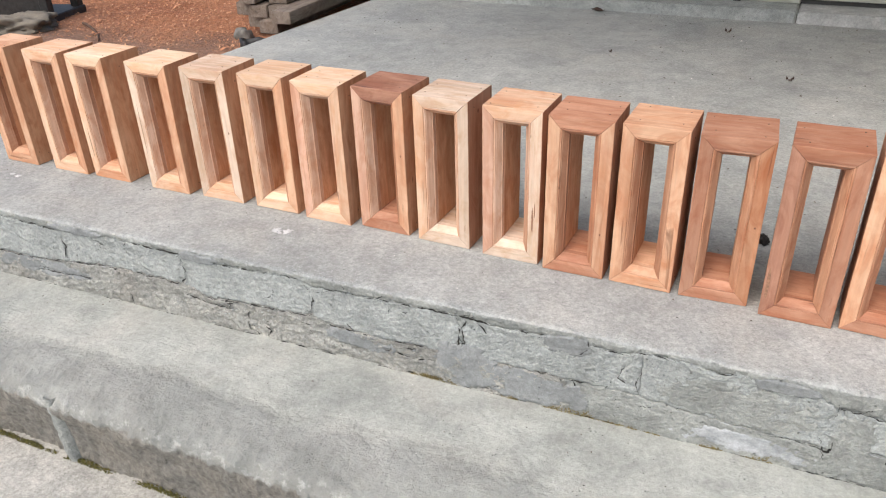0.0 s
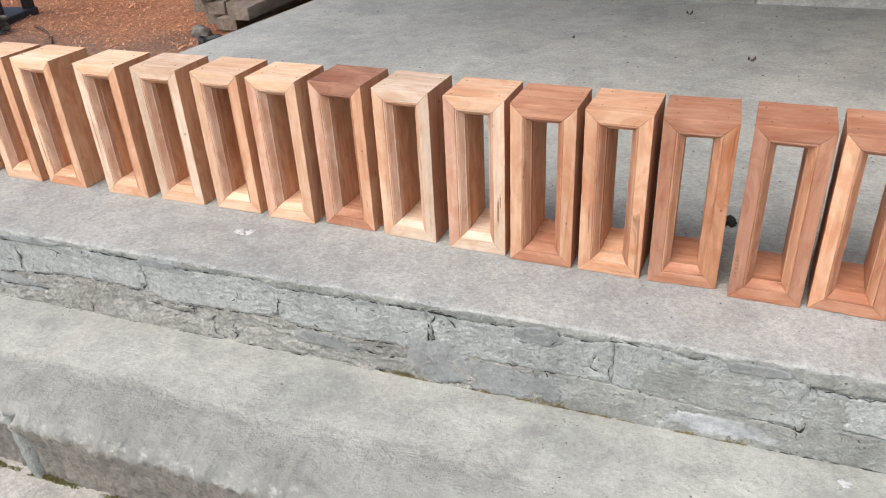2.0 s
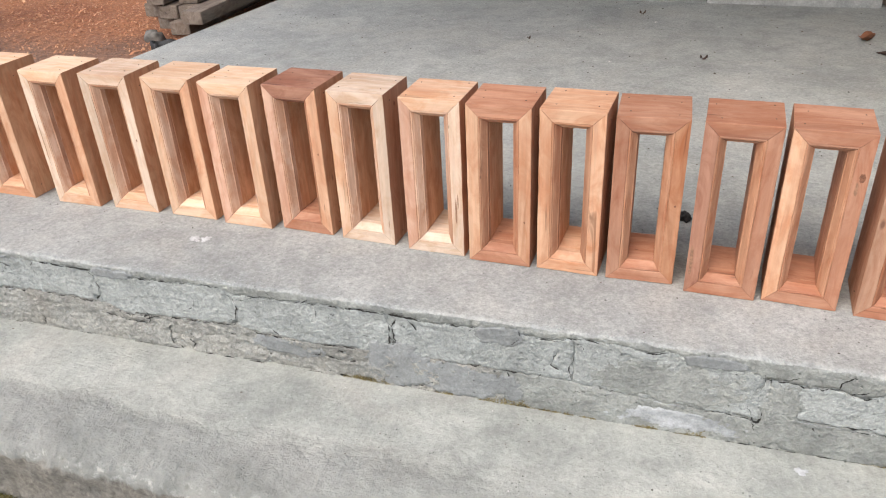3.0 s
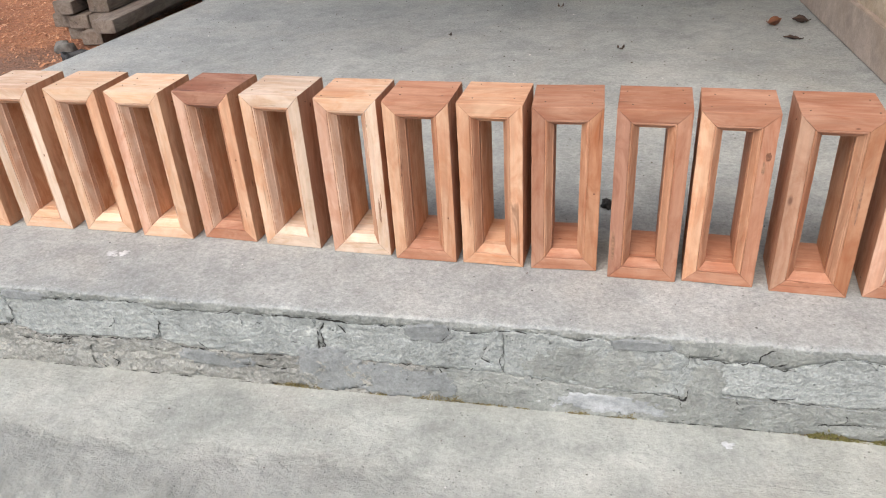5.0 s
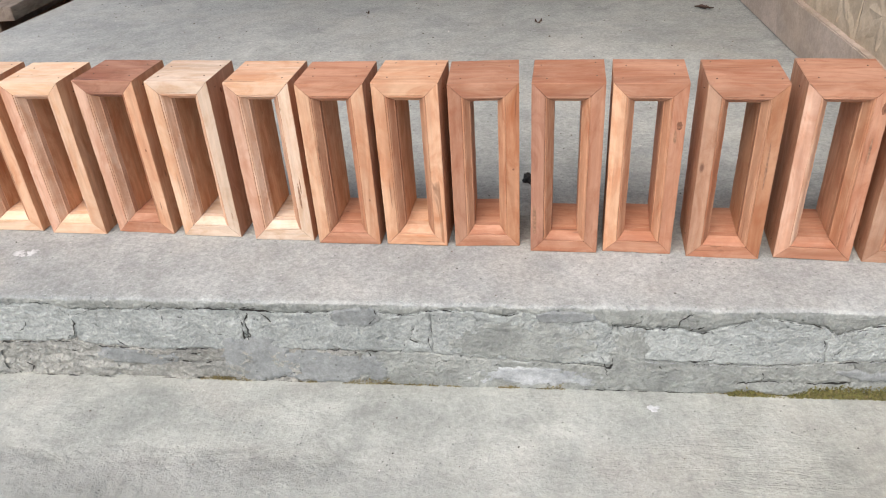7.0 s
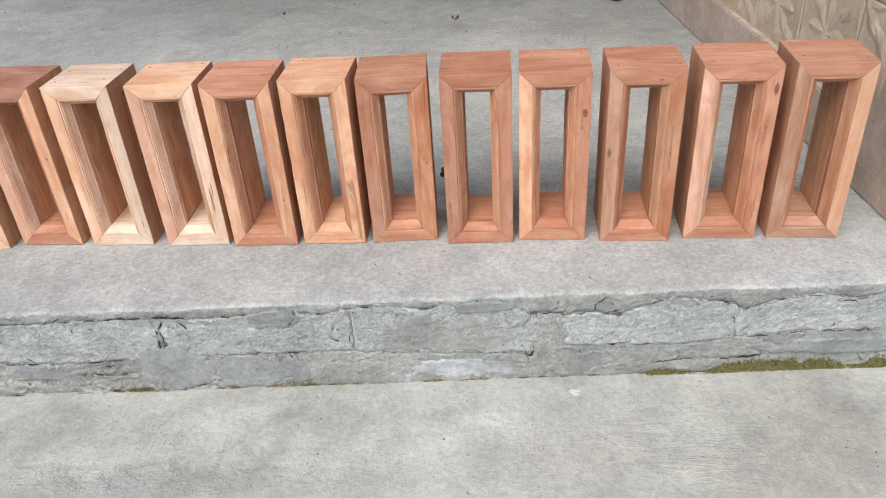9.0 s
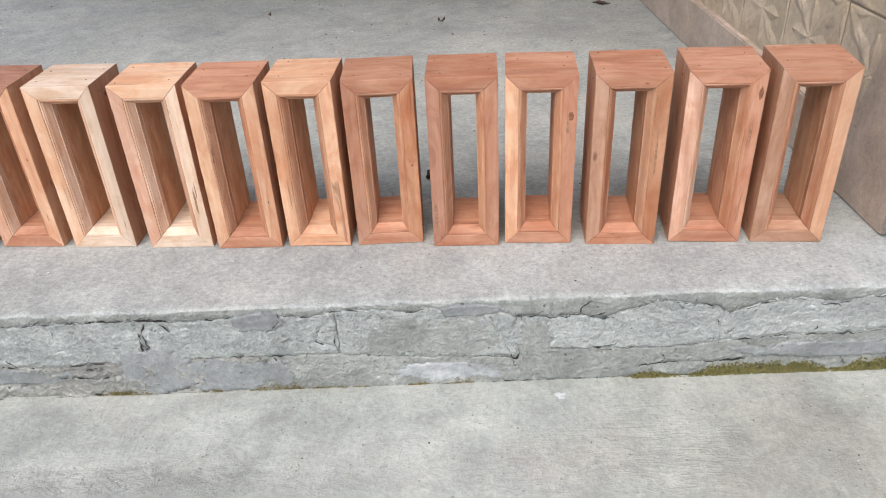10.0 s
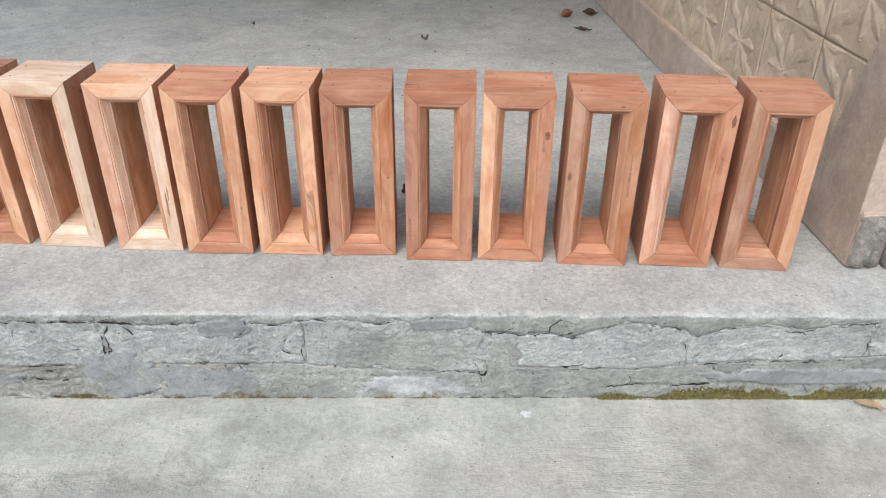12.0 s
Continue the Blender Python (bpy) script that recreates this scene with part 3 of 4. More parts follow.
# Pale ribbons paint highlights along the crust below the bed crack.
for k, (x0, x1) in enumerate(((0.74, 0.92), (0.95, 1.12), (1.13, 1.34), (-1.32, -1.22), (0.46, 0.62))):
    part("lime_edge", fissure_mesh("lime_edge", run(bed_line, x0, x1, -0.0035), 0.0016, M_white, k * 5.1 + 9, 0.002, 0.0028), None, riser, "thin pale ribbon, painted highlight on the crack's crust")
crk = random.Random(77)
for k in range(80):
    x, near = crk.uniform(-2.2, 1.6), crk.random()
    z = lip_line(x) - crk.uniform(-0.004, 0.012) if near < 0.45 else (bed_line(x) - crk.uniform(-0.004, 0.05) if near < 0.85 else crk.uniform(-0.2, -0.05))
    ang, pts = crk.choice((0.0, 0.2, -0.3, 2.9, 1.2, -1.1)), [(x, z)]
    for _ in range(crk.randint(2, 4)):
        ang += crk.uniform(-0.8, 0.8)
        step = crk.uniform(0.010, 0.022)
        pts.append((pts[-1][0] + step * math.cos(ang), max(TREAD + 0.008, min(-0.010, pts[-1][1] + step * math.sin(ang)))))
    part("dirt_filled_crack", fissure_mesh("dirt_filled_crack", pts, crk.uniform(0.0009, 0.0022), M_crackshade, k * 1.9 + 200), None, riser)
# Dark ribbons paint the crease shade where the riser meets the tread.
x = -2.3
k = 0
while x < 1.75:
    w = rng.uniform(0.08, 0.4)
    part("dirt_filled_crack", fissure_mesh("dirt_filled_crack", [(x + w * f, TREAD + 0.0015) for f in (0, 0.25, 0.5, 0.75, 1.0)], rng.uniform(0.0006, 0.0015), M_crackshade, k * 1.7 + 80, 0.002, 0.004), None, riser)
    x += w + rng.uniform(0.0, 0.15)
    k += 1


def rubble():
    """Loose crumbs and crust fragments of mortar along the cracks, the nose and the foot of the riser."""
    r = random.Random(55)
    verts, faces = [], []

    def lump(x, y, z, size):
        b = len(verts)
        for dx, dy, dz in ((-1, 0, 0), (1, 0, 0), (0, -1, 0), (0, 1, 0), (0, 0, -1), (0, 0, 1)):
            j = size * r.uniform(0.6, 1.3)
            verts.append((x + dx * j * 1.3, y + dy * j * 0.8, z + dz * j * 0.8))
        faces.extend([(b + p, b + q, b + 5) for p, q in ((0, 2), (2, 1), (1, 3), (3, 0))] + [(b + q, b + p, b + 4) for p, q in ((0, 2), (2, 1), (1, 3), (3, 0))])

    for _ in range(2600):
        x, pick = r.uniform(-2.3, 1.7), r.random()
        if pick < 0.4:
            z = lip_line(x) + r.gauss(-0.002, 0.004)
            keep = fbm(x * 6, 3, 3) > -0.1
        elif pick < 0.75:
            z = r.uniform(TREAD, bed_line(x))
            keep = x < -0.15 or fbm(x * 6, z * 9, 8) > 0.3
        else:
            z = bed_line(x) + r.gauss(0, 0.004)
            keep = fbm(x * 7, 9, 3) > 0.0
        if keep and z < -0.006:
            lump(x, face_y(x, z) + 0.001, z, r.uniform(0.0012, 0.0036))
    for _ in range(500):
        x = r.uniform(-2.2, 1.7)
        if fbm(x * 5, 1, 1) > 0.0:
            lump(x, face_y(x, -0.005) + abs(r.gauss(0.006, 0.012)), 0.0002, r.uniform(0.0008, 0.0026))
    tagged(new("mortar_crumbs", mesh_from("mortar_crumbs", verts, faces, M_block)), "pale grey mortar crumbs along the cracked riser", "mortar crumbs", kind="stuff")


rubble()


def repair_strip():
    """An upright smear of mortar over a joint in the lower step's riser."""
    verts, nu, nv = [], 9, 40
    for i in range(nu + 1):
        for j in range(nv + 1):
            u, z = i / nu * 2 - 1, -0.276 - 0.21 * j / nv
            x = -1.085 - 0.10 * (z + 0.288) + 0.020 * u + 0.004 * fbm(z * 20, 3, u)
            verts.append((x, -0.601 + 0.040 * x - 0.022 * (1 - abs(u) ** 3) + 0.004 * fbm(x * 30, z * 30, 5, 4), z))
    return mesh_from("repair_strip", verts, [tuple(reversed(f)) for f in grid_faces(nu + 1, nv + 1)], M_lip, True)


part("repair_strip", repair_strip(), None, bpy.data.objects["lower_step"], "upright smear of grey mortar")


# ---- wooden frames ----
DEPTH = 0.146
PROFILE = ((0.0, 0.0014), (0.0004, 0.0004), (0.0014, 0.0), (0.0275, 0.0), (0.0285, 0.0010), (0.0285, 0.0345), (0.046, 0.0345),
           (0.046, DEPTH), (0.0014, DEPTH), (0.0004, DEPTH - 0.0004), (0.0, DEPTH - 0.0014))
MOULDING = ((0.0288, 0.0016), (0.0305, 0.0008), (0.0325, 0.0012), (0.0335, 0.0034), (0.0350, 0.0042), (0.0438, 0.0185), (0.0455, 0.0195), (0.0455, 0.0342), (0.0288, 0.0342))


def plank_mesh(name, length, material, seed, profile=PROFILE, inner=None, outer=None):
    """A mitred plank: length along x, inward +z, depth +y, with the moulded front edge and slightly uneven arrises."""
    verts, faces = [], []
    n, segs = len(profile), max(8, int(length / 0.016))
    for i in range(segs + 1):
        f = 2 * i / segs - 1
        for k, (d, y) in enumerate(profile):
            x = f * (length / 2 - d - 0.0005)
            q = 0.0005 if 0 < i < segs else 0.00025
            chip = 0.0011 * max(0.0, fbm(x * 70, seed * 3.1 + k // 7, 5, 3) - 0.35) if k in (0, 1, 2, 3) and profile is PROFILE else 0.0
            verts.append((x, y + q * fbm(x * 30, seed * 1.7, k * 0.3) + chip, d + q * fbm(x * 26, seed * 2.3, k * 0.3 + 9) + (chip if k < 3 else 0)))
    for i in range(segs):
        for k in range(n):
            k2 = (k + 1) % n
            faces.append((i * n + k, i * n + k2, (i + 1) * n + k2, (i + 1) * n + k))
    faces.append(tuple(range(n - 1, -1, -1)))
    faces.append(tuple(range(segs * n, segs * n + n)))
    me = mesh_from(name, verts, faces, material)
    bm = bmesh.new()
    bm.from_mesh(me)
    bmesh.ops.recalc_face_normals(bm, faces=bm.faces[:])
    bm.to_mesh(me)
    bm.free()
    if inner:
        me.materials.append(inner)
        me.materials.append(outer or material)
        for p in me.polygons:
            if p.normal.z > 0.8:
                p.material_index = 1
            elif p.normal.z < -0.8:
                p.material_index = 2
    return me


def nail_mesh():
    bm = bmesh.new()
    bmesh.ops.create_cone(bm, cap_ends=True, segments=10, radius1=0.0017, radius2=0.0014, depth=0.0012)
    return to_mesh("nail_head", bm, M_nail)


NAIL = nail_mesh()


def wooden_frame(x, y, yaw, w, h, tones, label, seed):
    """An upright rectangular box frame: left, right, top and bottom planks mitred together, nailed at the corners."""
    box = tagged(new("wooden_frame"), label, "wooden frame", "row of wooden frames on the porch edge")
    box.empty_display_size = 0.05
    r = random.Random(seed)
    ca, sa = math.cos(radians(yaw)), math.sin(radians(yaw))
    box.matrix_basis = pose(x + w / 2 * ca, y + w / 2 * sa, 0.001, 0, 0, yaw)
    spec = (("side_plank", h, pose(-w / 2, 0, h / 2, 0, 90, 0)), ("side_plank", h, pose(w / 2, 0, h / 2, 0, -90, 0)),
            ("top_plank", w, pose(0, 0, h, 0, 180, 0)), ("bottom_plank", w, pose(0, 0, 0, 0, 0, 0)))
    planks = []
    for i, ((name, length, m), tone) in enumerate(zip(spec, tones)):
        p = part(name, plank_mesh(name, length, WOODS[tone], seed * 10 + i, PROFILE, WOODS["rawpinkshaded" if tone in ("salmon", "brown", "tan") else "rawshaded"] if i < 3 else WOODS[tone],
                                  WOODS["rawshaded" if seed < 9 else "rawpinkshaded"] if i < 2 else None), None, box, {"brown": "red-brown plank", "white": "whitish plank", "cream": "cream plank"}.get(tone, ""))
        p.matrix_basis = m
        planks.append(p)
        strip = part("moulding", plank_mesh("moulding", length, WOODS[tone if i == 3 else ("mouldpale" if tone in ("cream", "white", "yellow", "pink") else ("mould" if i < 2 else tone))], seed * 10 + i + 5, MOULDING), None, box)
        strip.matrix_basis = m
        if name == "bottom_plank":
            continue
        spots = [(s * (length / 2 - 0.022), yy) for s in (-1, 1) for yy in (0.035, 0.112)] if name == "top_plank" else [(s * (length / 2 - 0.03), yy) for s in (-1, 1) for yy in (0.05,)]
        for sx, yy in spots:
            nail = part("nail_head", NAIL, None, p)
            nail.matrix_basis = pose(sx + r.uniform(-0.010, 0.008), yy + r.uniform(-0.018, 0.018), -0.0003)
    return planks


# left, right, top, bottom tones, in order along the row
FRAMES = (
    (-1.936, -0.016, 0.0, 0.152, 0.400, ("peach", "peach", "peach", "peach"), "peach-coloured bare wooden frame with knotted side"),
    (-1.708, -0.011, 0.8, 0.150, 0.400, ("cream", "peach", "cream", "cream"), "cream-topped bare wooden frame, orange-tinted side"),
    (-1.529, -0.004, 0.0, 0.153, 0.400, ("cream", "peach", "yellow", "peach"), "cream and peach bare wooden frame on concrete edge"),
    (-1.285, -0.003, 0.8, 0.152, 0.400, ("white", "peach", "yellow", "cream"), "pale frame with bluish streaked inner side"),
    (-1.088, 0.008, 1.4, 0.153, 0.400, ("white", "white", "white", "cream"), "whitish pale bare wooden frame with knotted side"),
    (-0.890, 0.016, 0.3, 0.148, 0.400, ("cream", "peach", "yellow", "yellow"), "yellow-cream bare wooden frame, darker side plank"),
    (-0.710, 0.010, 0.5, 0.149, 0.400, ("pink", "cream", "yellow", "cream"), "pale yellow-topped bare wooden frame"),
    (-0.533, 0.027, -1.7, 0.151, 0.400, ("pink", "peach", "brown", "salmon"), "wooden frame with dark red-brown top plank"),
    (-0.351, 0.019, -0.7, 0.150, 0.400, ("cream", "white", "white", "white"), "whitish cream wooden frame, bright bottom plank"),
    (-0.161, 0.010, 0.6, 0.149, 0.400, ("pink", "white", "cream", "white"), "peach-topped wooden frame with dark-streaked pale side"),
    (0.004, 0.003, 0.7, 0.151, 0.400, ("peach", "peach", "salmon", "salmon"), "salmon and peach bare wooden frame on concrete edge"),
    (0.171, 0.009, -0.7, 0.145, 0.400, ("peach", "peach", "peach", "peach"), "peach wooden frame with knotted figured top"),
    (0.335, 0.008, 3.9, 0.150, 0.397, ("salmon", "orange", "salmon", "salmon"), "salmon-brown wooden frame with orange side plank"),
    (0.511, -0.002, 0.3, 0.149, 0.403, ("brown", "salmon", "salmon", "salmon"), "salmon wooden frame with darker stained side plank"),
    (0.674, 0.007, -1.5, 0.149, 0.400, ("peach", "salmon", "salmon", "salmon"), "salmon wooden frame with knot in reddish side"),
    (0.856, -0.004, -1.0, 0.153, 0.402, ("tan", "orange", "salmon", "salmon"), "salmon-tan wooden frame with orange streaked side"),
    (1.042, 0.003, -2.3, 0.155, 0.401, ("pink", "salmon", "salmon", "salmon"), "pinkish salmon wooden frame with knotted corner"),
    (1.222, -0.003, -2.2, 0.153, 0.402, ("tan", "peach", "salmon", "tan"), "tan and pink wooden frame beside the tiled wall"),
)
M_knot = plain("wood_knot", (0.20, 0.085, 0.045), 0.7, 0, 0.5, 220)
M_streak = plain("dark_pith_streak", (0.28, 0.15, 0.09), 0.7, 0, 0.4, 150)


def knot_mesh(rx, rz, seed, material):
    """A slightly sunken-looking knot or streak: a thin uneven oval plug."""
    n, verts = 22, [(0, 0, 0.0005)]
    for s, h in ((0.55, 0.0006), (1.0, 0.0001)):
        for k in range(n):
            a = 2 * math.pi * k / n
            r = s * (1 + 0.3 * fbm(math.cos(a) * 1.7 + seed, math.sin(a) * 1.7, seed, 3))
            verts.append((r * rx * math.cos(a), r * rz * math.sin(a), h))
    faces = [(0, 1 + k, 1 + (k + 1) % n) for k in range(n)] + [(1 + k, 1 + n + k, 1 + n + (k + 1) % n, 1 + (k + 1) % n) for k in range(n)]
    return mesh_from("knot", verts, faces, material, True)


# frame, plank (0 left, 1 right, 2 top), face, place along the plank from its middle, place across, half sizes
KNOTS = ((0, 1, "side", -0.11, 0.10, 0.008, 0.006, M_knot), (3, 1, "side", -0.05, 0.09, 0.006, 0.005, M_knot), (4, 1, "side", -0.14, 0.11, 0.008, 0.006, M_knot), (6, 1, "side", -0.15, 0.10, 0.007, 0.005, M_knot),
         (8, 1, "side", 0.16, 0.06, 0.006, 0.004, M_knot), (4, 1, "front", 0.02, 0.012, 0.004, 0.002, M_knot), (9, 1, "front", -0.08, 0.017, 0.035, 0.0025, M_streak), (9, 1, "front", -0.05, 0.012, 0.02, 0.0015, M_streak),
         (12, 1, "front", 0.0, 0.013, 0.003, 0.0022, M_knot), (14, 1, "front", 0.11, 0.012, 0.010, 0.006, M_knot), (14, 1, "front", 0.085, 0.018, 0.016, 0.003, M_streak), (16, 1, "front", 0.15, 0.010, 0.013, 0.005, M_knot), (16, 1, "front", 0.06, 0.017, 0.03, 0.002, M_streak),
         (15, 1, "front", 0.02, 0.018, 0.05, 0.0022, M_streak), (2, 0, "front", -0.08, 0.018, 0.05, 0.0015, M_streak), (3, 0, "front", 0.0, 0.014, 0.08, 0.0012, M_streak),
         (7, 1, "front", 0.03, 0.013, 0.003, 0.002, M_knot), (7, 1, "front", -0.12, 0.015, 0.012, 0.001, M_streak), (8, 1, "front", -0.14, 0.012, 0.01, 0.001, M_streak), (13, 0, "front", -0.12, 0.008, 0.04, 0.004, M_streak), (10, 1, "front", -0.08, 0.014, 0.003, 0.002, M_knot))
made = []
for i, (fx, fy, yaw, w, h, tones, label) in enumerate(FRAMES):
    made.append(wooden_frame(fx, fy, yaw, w, h, tones, label, i + 1))
for k, (i, which, face, along, across, rx, rz, m) in enumerate(KNOTS):
    plank = made[i][which]
    ob = part("knot", knot_mesh(rx, rz, k * 1.3, m), None, plank, "dark knot" if m is M_knot else "dark streak")
    along = along if which else -along
    ob.matrix_basis = pose(along, -0.0002, across, 90, 0, 0) if face == "front" else pose(along, across, -0.0002, 180, 0, 0)


# ---- tiled wall at the end of the row ----
M_plinth = concrete("stained_plinth_plaster", (0.53, 0.432, 0.362), (0.40, 0.318, 0.255), 0.5, 0.45, (0.40, 0.30, 0.215), False, None, 4.5)
M_tile = concrete("relief_tile", (0.57, 0.465, 0.35), (0.46, 0.365, 0.26), 0.4, 0.3, (0.54, 0.395, 0.235), False, None, 6.0)
M_broken = concrete("broken_concrete", (0.40, 0.38, 0.34), (0.20, 0.185, 0.165), 1.4, 1.6, None, False, None, 12.0)
WX = 0.0
wall = structure("wall_east", to_mesh("wall_east", box_bm(WX + 0.03, WX + 0.27, 0.02, 3.3, -0.006, 2.7), M_plinth), "plastered side wall behind relief tiles", "wall")
wall.matrix_basis = pose(1.514, 0.010, 0, 0, 0, 4.9)


def prism(outline, x0, x1, bevel=0.0):
    """A slab between x0 and x1 with the given outline of (y, z) corners."""
    bm = bmesh.new()
    back = [bm.verts.new((x1, y, z)) for y, z in outline]
    front = [bm.verts.new((x0, y, z)) for y, z in outline]
    n = len(outline)
    bm.faces.new(front)
    bm.faces.new(back[::-1])
    for k in range(n):
        bm.faces.new((front[k], back[k], back[(k + 1) % n], front[(k + 1) % n]))
    bmesh.ops.recalc_face_normals(bm, faces=bm.faces[:])
    if bevel:
        bmesh.ops.bevel(bm, geom=bm.edges[:], offset=bevel, segments=2, affect="EDGES")
    return bm


part("plinth", prism(((0.002, 0.001), (3.29, 0.001), (3.29, 0.172), (0.9, 0.172), (0.3, 0.155), (0.002, 0.139)), WX, WX + 0.072, 0.004), M_plinth, wall, "stained smooth plaster plinth")
part("end_plaster", prism(((0.012, 0.003), (0.25, 0.003), (0.238, 0.092), (0.225, 0.175), (0.169, 0.364), (0.12, 0.514), (0.04, 0.72), (0.04, 2.69), (0.012, 2.69)), WX - 0.001, WX + 0.0725, 0.0008), M_plinth, wall, "smeared plaster end of the wall")


def broken_end():
    """The plinth's snapped-off end: rough aggregate."""
    verts = []
    n = 26
    for i in range(n + 1):
        for j in range(n + 1):
            u, v = i / n, j / n
            x, z = WX + 0.001 + 0.07 * u, 0.002 + 0.132 * v
            e = max(abs(u - 0.5), abs(v - 0.5)) * 2
            verts.append((x + 0.003 * fbm(z * 40, 1, 2) * e, 0.002 - 0.012 * (1 - e ** 6) - 0.007 * fbm(x * 50, z * 50, 4, 4), z + 0.004 * fbm(x * 40, 5, 2) * e))
    return mesh_from("broken_end", verts, grid_faces(n + 1, n + 1), M_broken, True)


part("broken_end", broken_end(), None, wall, "rough broken concrete end")
part("rear_end", box_bm(WX + 0.085, WX + 0.268, -0.015, 0.018, 0.001, 0.6, 0.006, 2), M_broken, wall, "rough concrete end of the wall")


def tile_mesh():
    """A relief tile, length along y: pinwheel stars of folded petals inside a thin flat border."""
    n, w, h = 64, 0.298, 0.262
    verts = []
    for i in range(n + 1):
        for j in range(n + 1):
            u, v = i / n, j / n
            lift = 0.0
            for cu, cv in ((0.5, 0.5), (0, 0), (0, 1), (1, 0), (1, 1)):
                pu, pv = (u - cu) * 1.14, v - cv
                rad = math.hypot(pu, pv)
                for k in range(8):
                    a = math.pi * k / 4
                    along, across = pu * math.cos(a) + pv * math.sin(a), abs(pv * math.cos(a) - pu * math.sin(a))
                    reach = 0.46 if k % 2 else 0.38
                    if 0 < along < reach:
                        half = 0.085 * math.sin(math.pi * along / reach) + 0.004
                        lift = max(lift, max(0.0, 1 - across / half) ** 0.7)
            edge = min(u, 1 - u, v, 1 - v) * n
            lift *= min(1.0, edge / 3)
            verts.append((-0.0048 * lift - (0.002 if edge >= 1 else 0.0) + 0.0008 * fbm(u * 9, v * 9, 3), w * u, h * v))
    return mesh_from("relief_tile", verts, [tuple(reversed(f)) for f in grid_faces(n + 1, n + 1)], M_tile)


TILE = tile_mesh()
for row in range(2):
    for k in range(15):
        y0 = 0.088 + 0.302 * k
        if y0 + 0.3 < 3.29:
            t = part("relief_tile", TILE, None, wall, "beige relief tile" if not (row or k) else "")
            t.location = (WX + 0.026, y0, 0.156 + 0.266 * row)
M_grout = concrete("dirty_grout", (0.36, 0.29, 0.21), (0.22, 0.175, 0.125), 0.8, 0.8)
part("grout", box_bm(WX + 0.0265, WX + 0.034, 0.15, 3.28, 0.14, 0.73), M_grout, wall, "brown dirty grout bed")

# ---- back of the porch ----
M_dark = plain("dark_paint", (0.05, 0.052, 0.05), 0.5)
M_board = plain("grey_green_board", (0.42, 0.43, 0.38), 0.7, 0, 0.15, 8)
M_tile_grey = concrete("kerb_concrete", (0.55, 0.56, 0.54), (0.38, 0.39, 0.38), 0.8, 0.8, None, False, None, 6.0)
kerb = structure("kerb", to_mesh("kerb", box_bm(-2.2, 0.398, 2.90, 3.16, -0.1, 0.062, 0.008, 3), M_block), "low concrete kerb across the porch back", "kerb")
part("kerb_piece", box_bm(0.403, 1.24, 2.895, 3.16, -0.1, 0.060, 0.008, 3), M_tile_grey, kerb, "separate length of kerb")
structure("wall_north", to_mesh("wall_north", box_bm(-2.2, 1.6, 3.17, 3.32, -0.1, 2.7), M_lip), "grey plastered back wall of the porch", "wall")
door = tagged(new("door_1"), "grey-green boarded door at the porch back", "door", kind="structure")
part("door_post", box_bm(0.055, 0.095, 3.08, 3.165, 0.061, 2.1, 0.003), M_dark, door, "dark door post")
part("board", box_bm(0.10, 0.40, 3.10, 3.14, 0.063, 2.05, 0.003), M_board, door)
part("board", box_bm(0.404, 1.20, 3.095, 3.135, 0.088, 2.05, 0.003), M_board, door)
# Dark strip stands in for the shade in the gap below the board.
part("bottom_gap", box_bm(0.404, 1.20, 3.12, 3.16, 0.062, 0.086), M_dark, door, "dark strip painting the shade of the gap under the board")
# Unseen ceiling, its reach set to darken the rear of the slab.
structure("ceiling", to_mesh("ceiling", box_bm(-2.3, 1.8, 0.45, 3.32, 2.68, 2.78), M_board), "unseen plain porch ceiling, placed to shade the slab's back", "ceiling")


# ---- yard beyond the slab ----
def sawdust_mat():
    n = Nodes("sawdust")
    co = n.coords()
    a = n.noise(co, 1.7, 4, 0.6, 0.5)
    b = n.noise(co, 42, 5, 0.75)
    c = n.noise(co, 140, 3, 0.7)
    sep = n.add("ShaderNodeSeparateXYZ", Vector=co)
    near = n.ramp(n.math("ADD", n.math("MULTIPLY", sep.outputs["Y"], -0.40), n.math("ADD", 1.02, n.math("MULTIPLY", a, 0.5))), (0.36, 0.0), (0.62, 1.0))
    col = n.mix(n.ramp(a, (0.35, 0.0), (0.65, 1.0)), (0.46, 0.20, 0.095), (0.36, 0.135, 0.06))
    col = n.mix(n.math("MULTIPLY", near, 0.75), col, (0.25, 0.165, 0.12))
    col = n.mix(1.0, col, n.ramp(b, (0.3, 0.55), (0.7, 1.35)), "MULTIPLY")
    col = n.mix(1.0, col, n.ramp(c, (0.3, 0.75), (0.7, 1.2)), "MULTIPLY")
    return n.done(col, 0.95, n.math("ADD", b, n.math("MULTIPLY", c, 0.5)), 1.0, 0.02)


def chip_mat():
    n = Nodes("shavings")
    g = n.t.nodes.new("ShaderNodeNewGeometry")
    col = n.ramp(g.outputs["Random Per Island"], (0.0, (0.30, 0.14, 0.07)), (0.35, (0.46, 0.20, 0.095)), (0.75, (0.55, 0.26, 0.13)), (0.95, (0.62, 0.36, 0.21)))
    return n.done(col, 0.85)


def yard_z(x, y):
    return -0.125 + 0.03 * fbm(x * 0.9, y * 0.9, 3) + 0.012 * fbm(x * 4, y * 4, 6) + 0.05 * max(0.0, min(1.0, (y - 2.2) / 3))


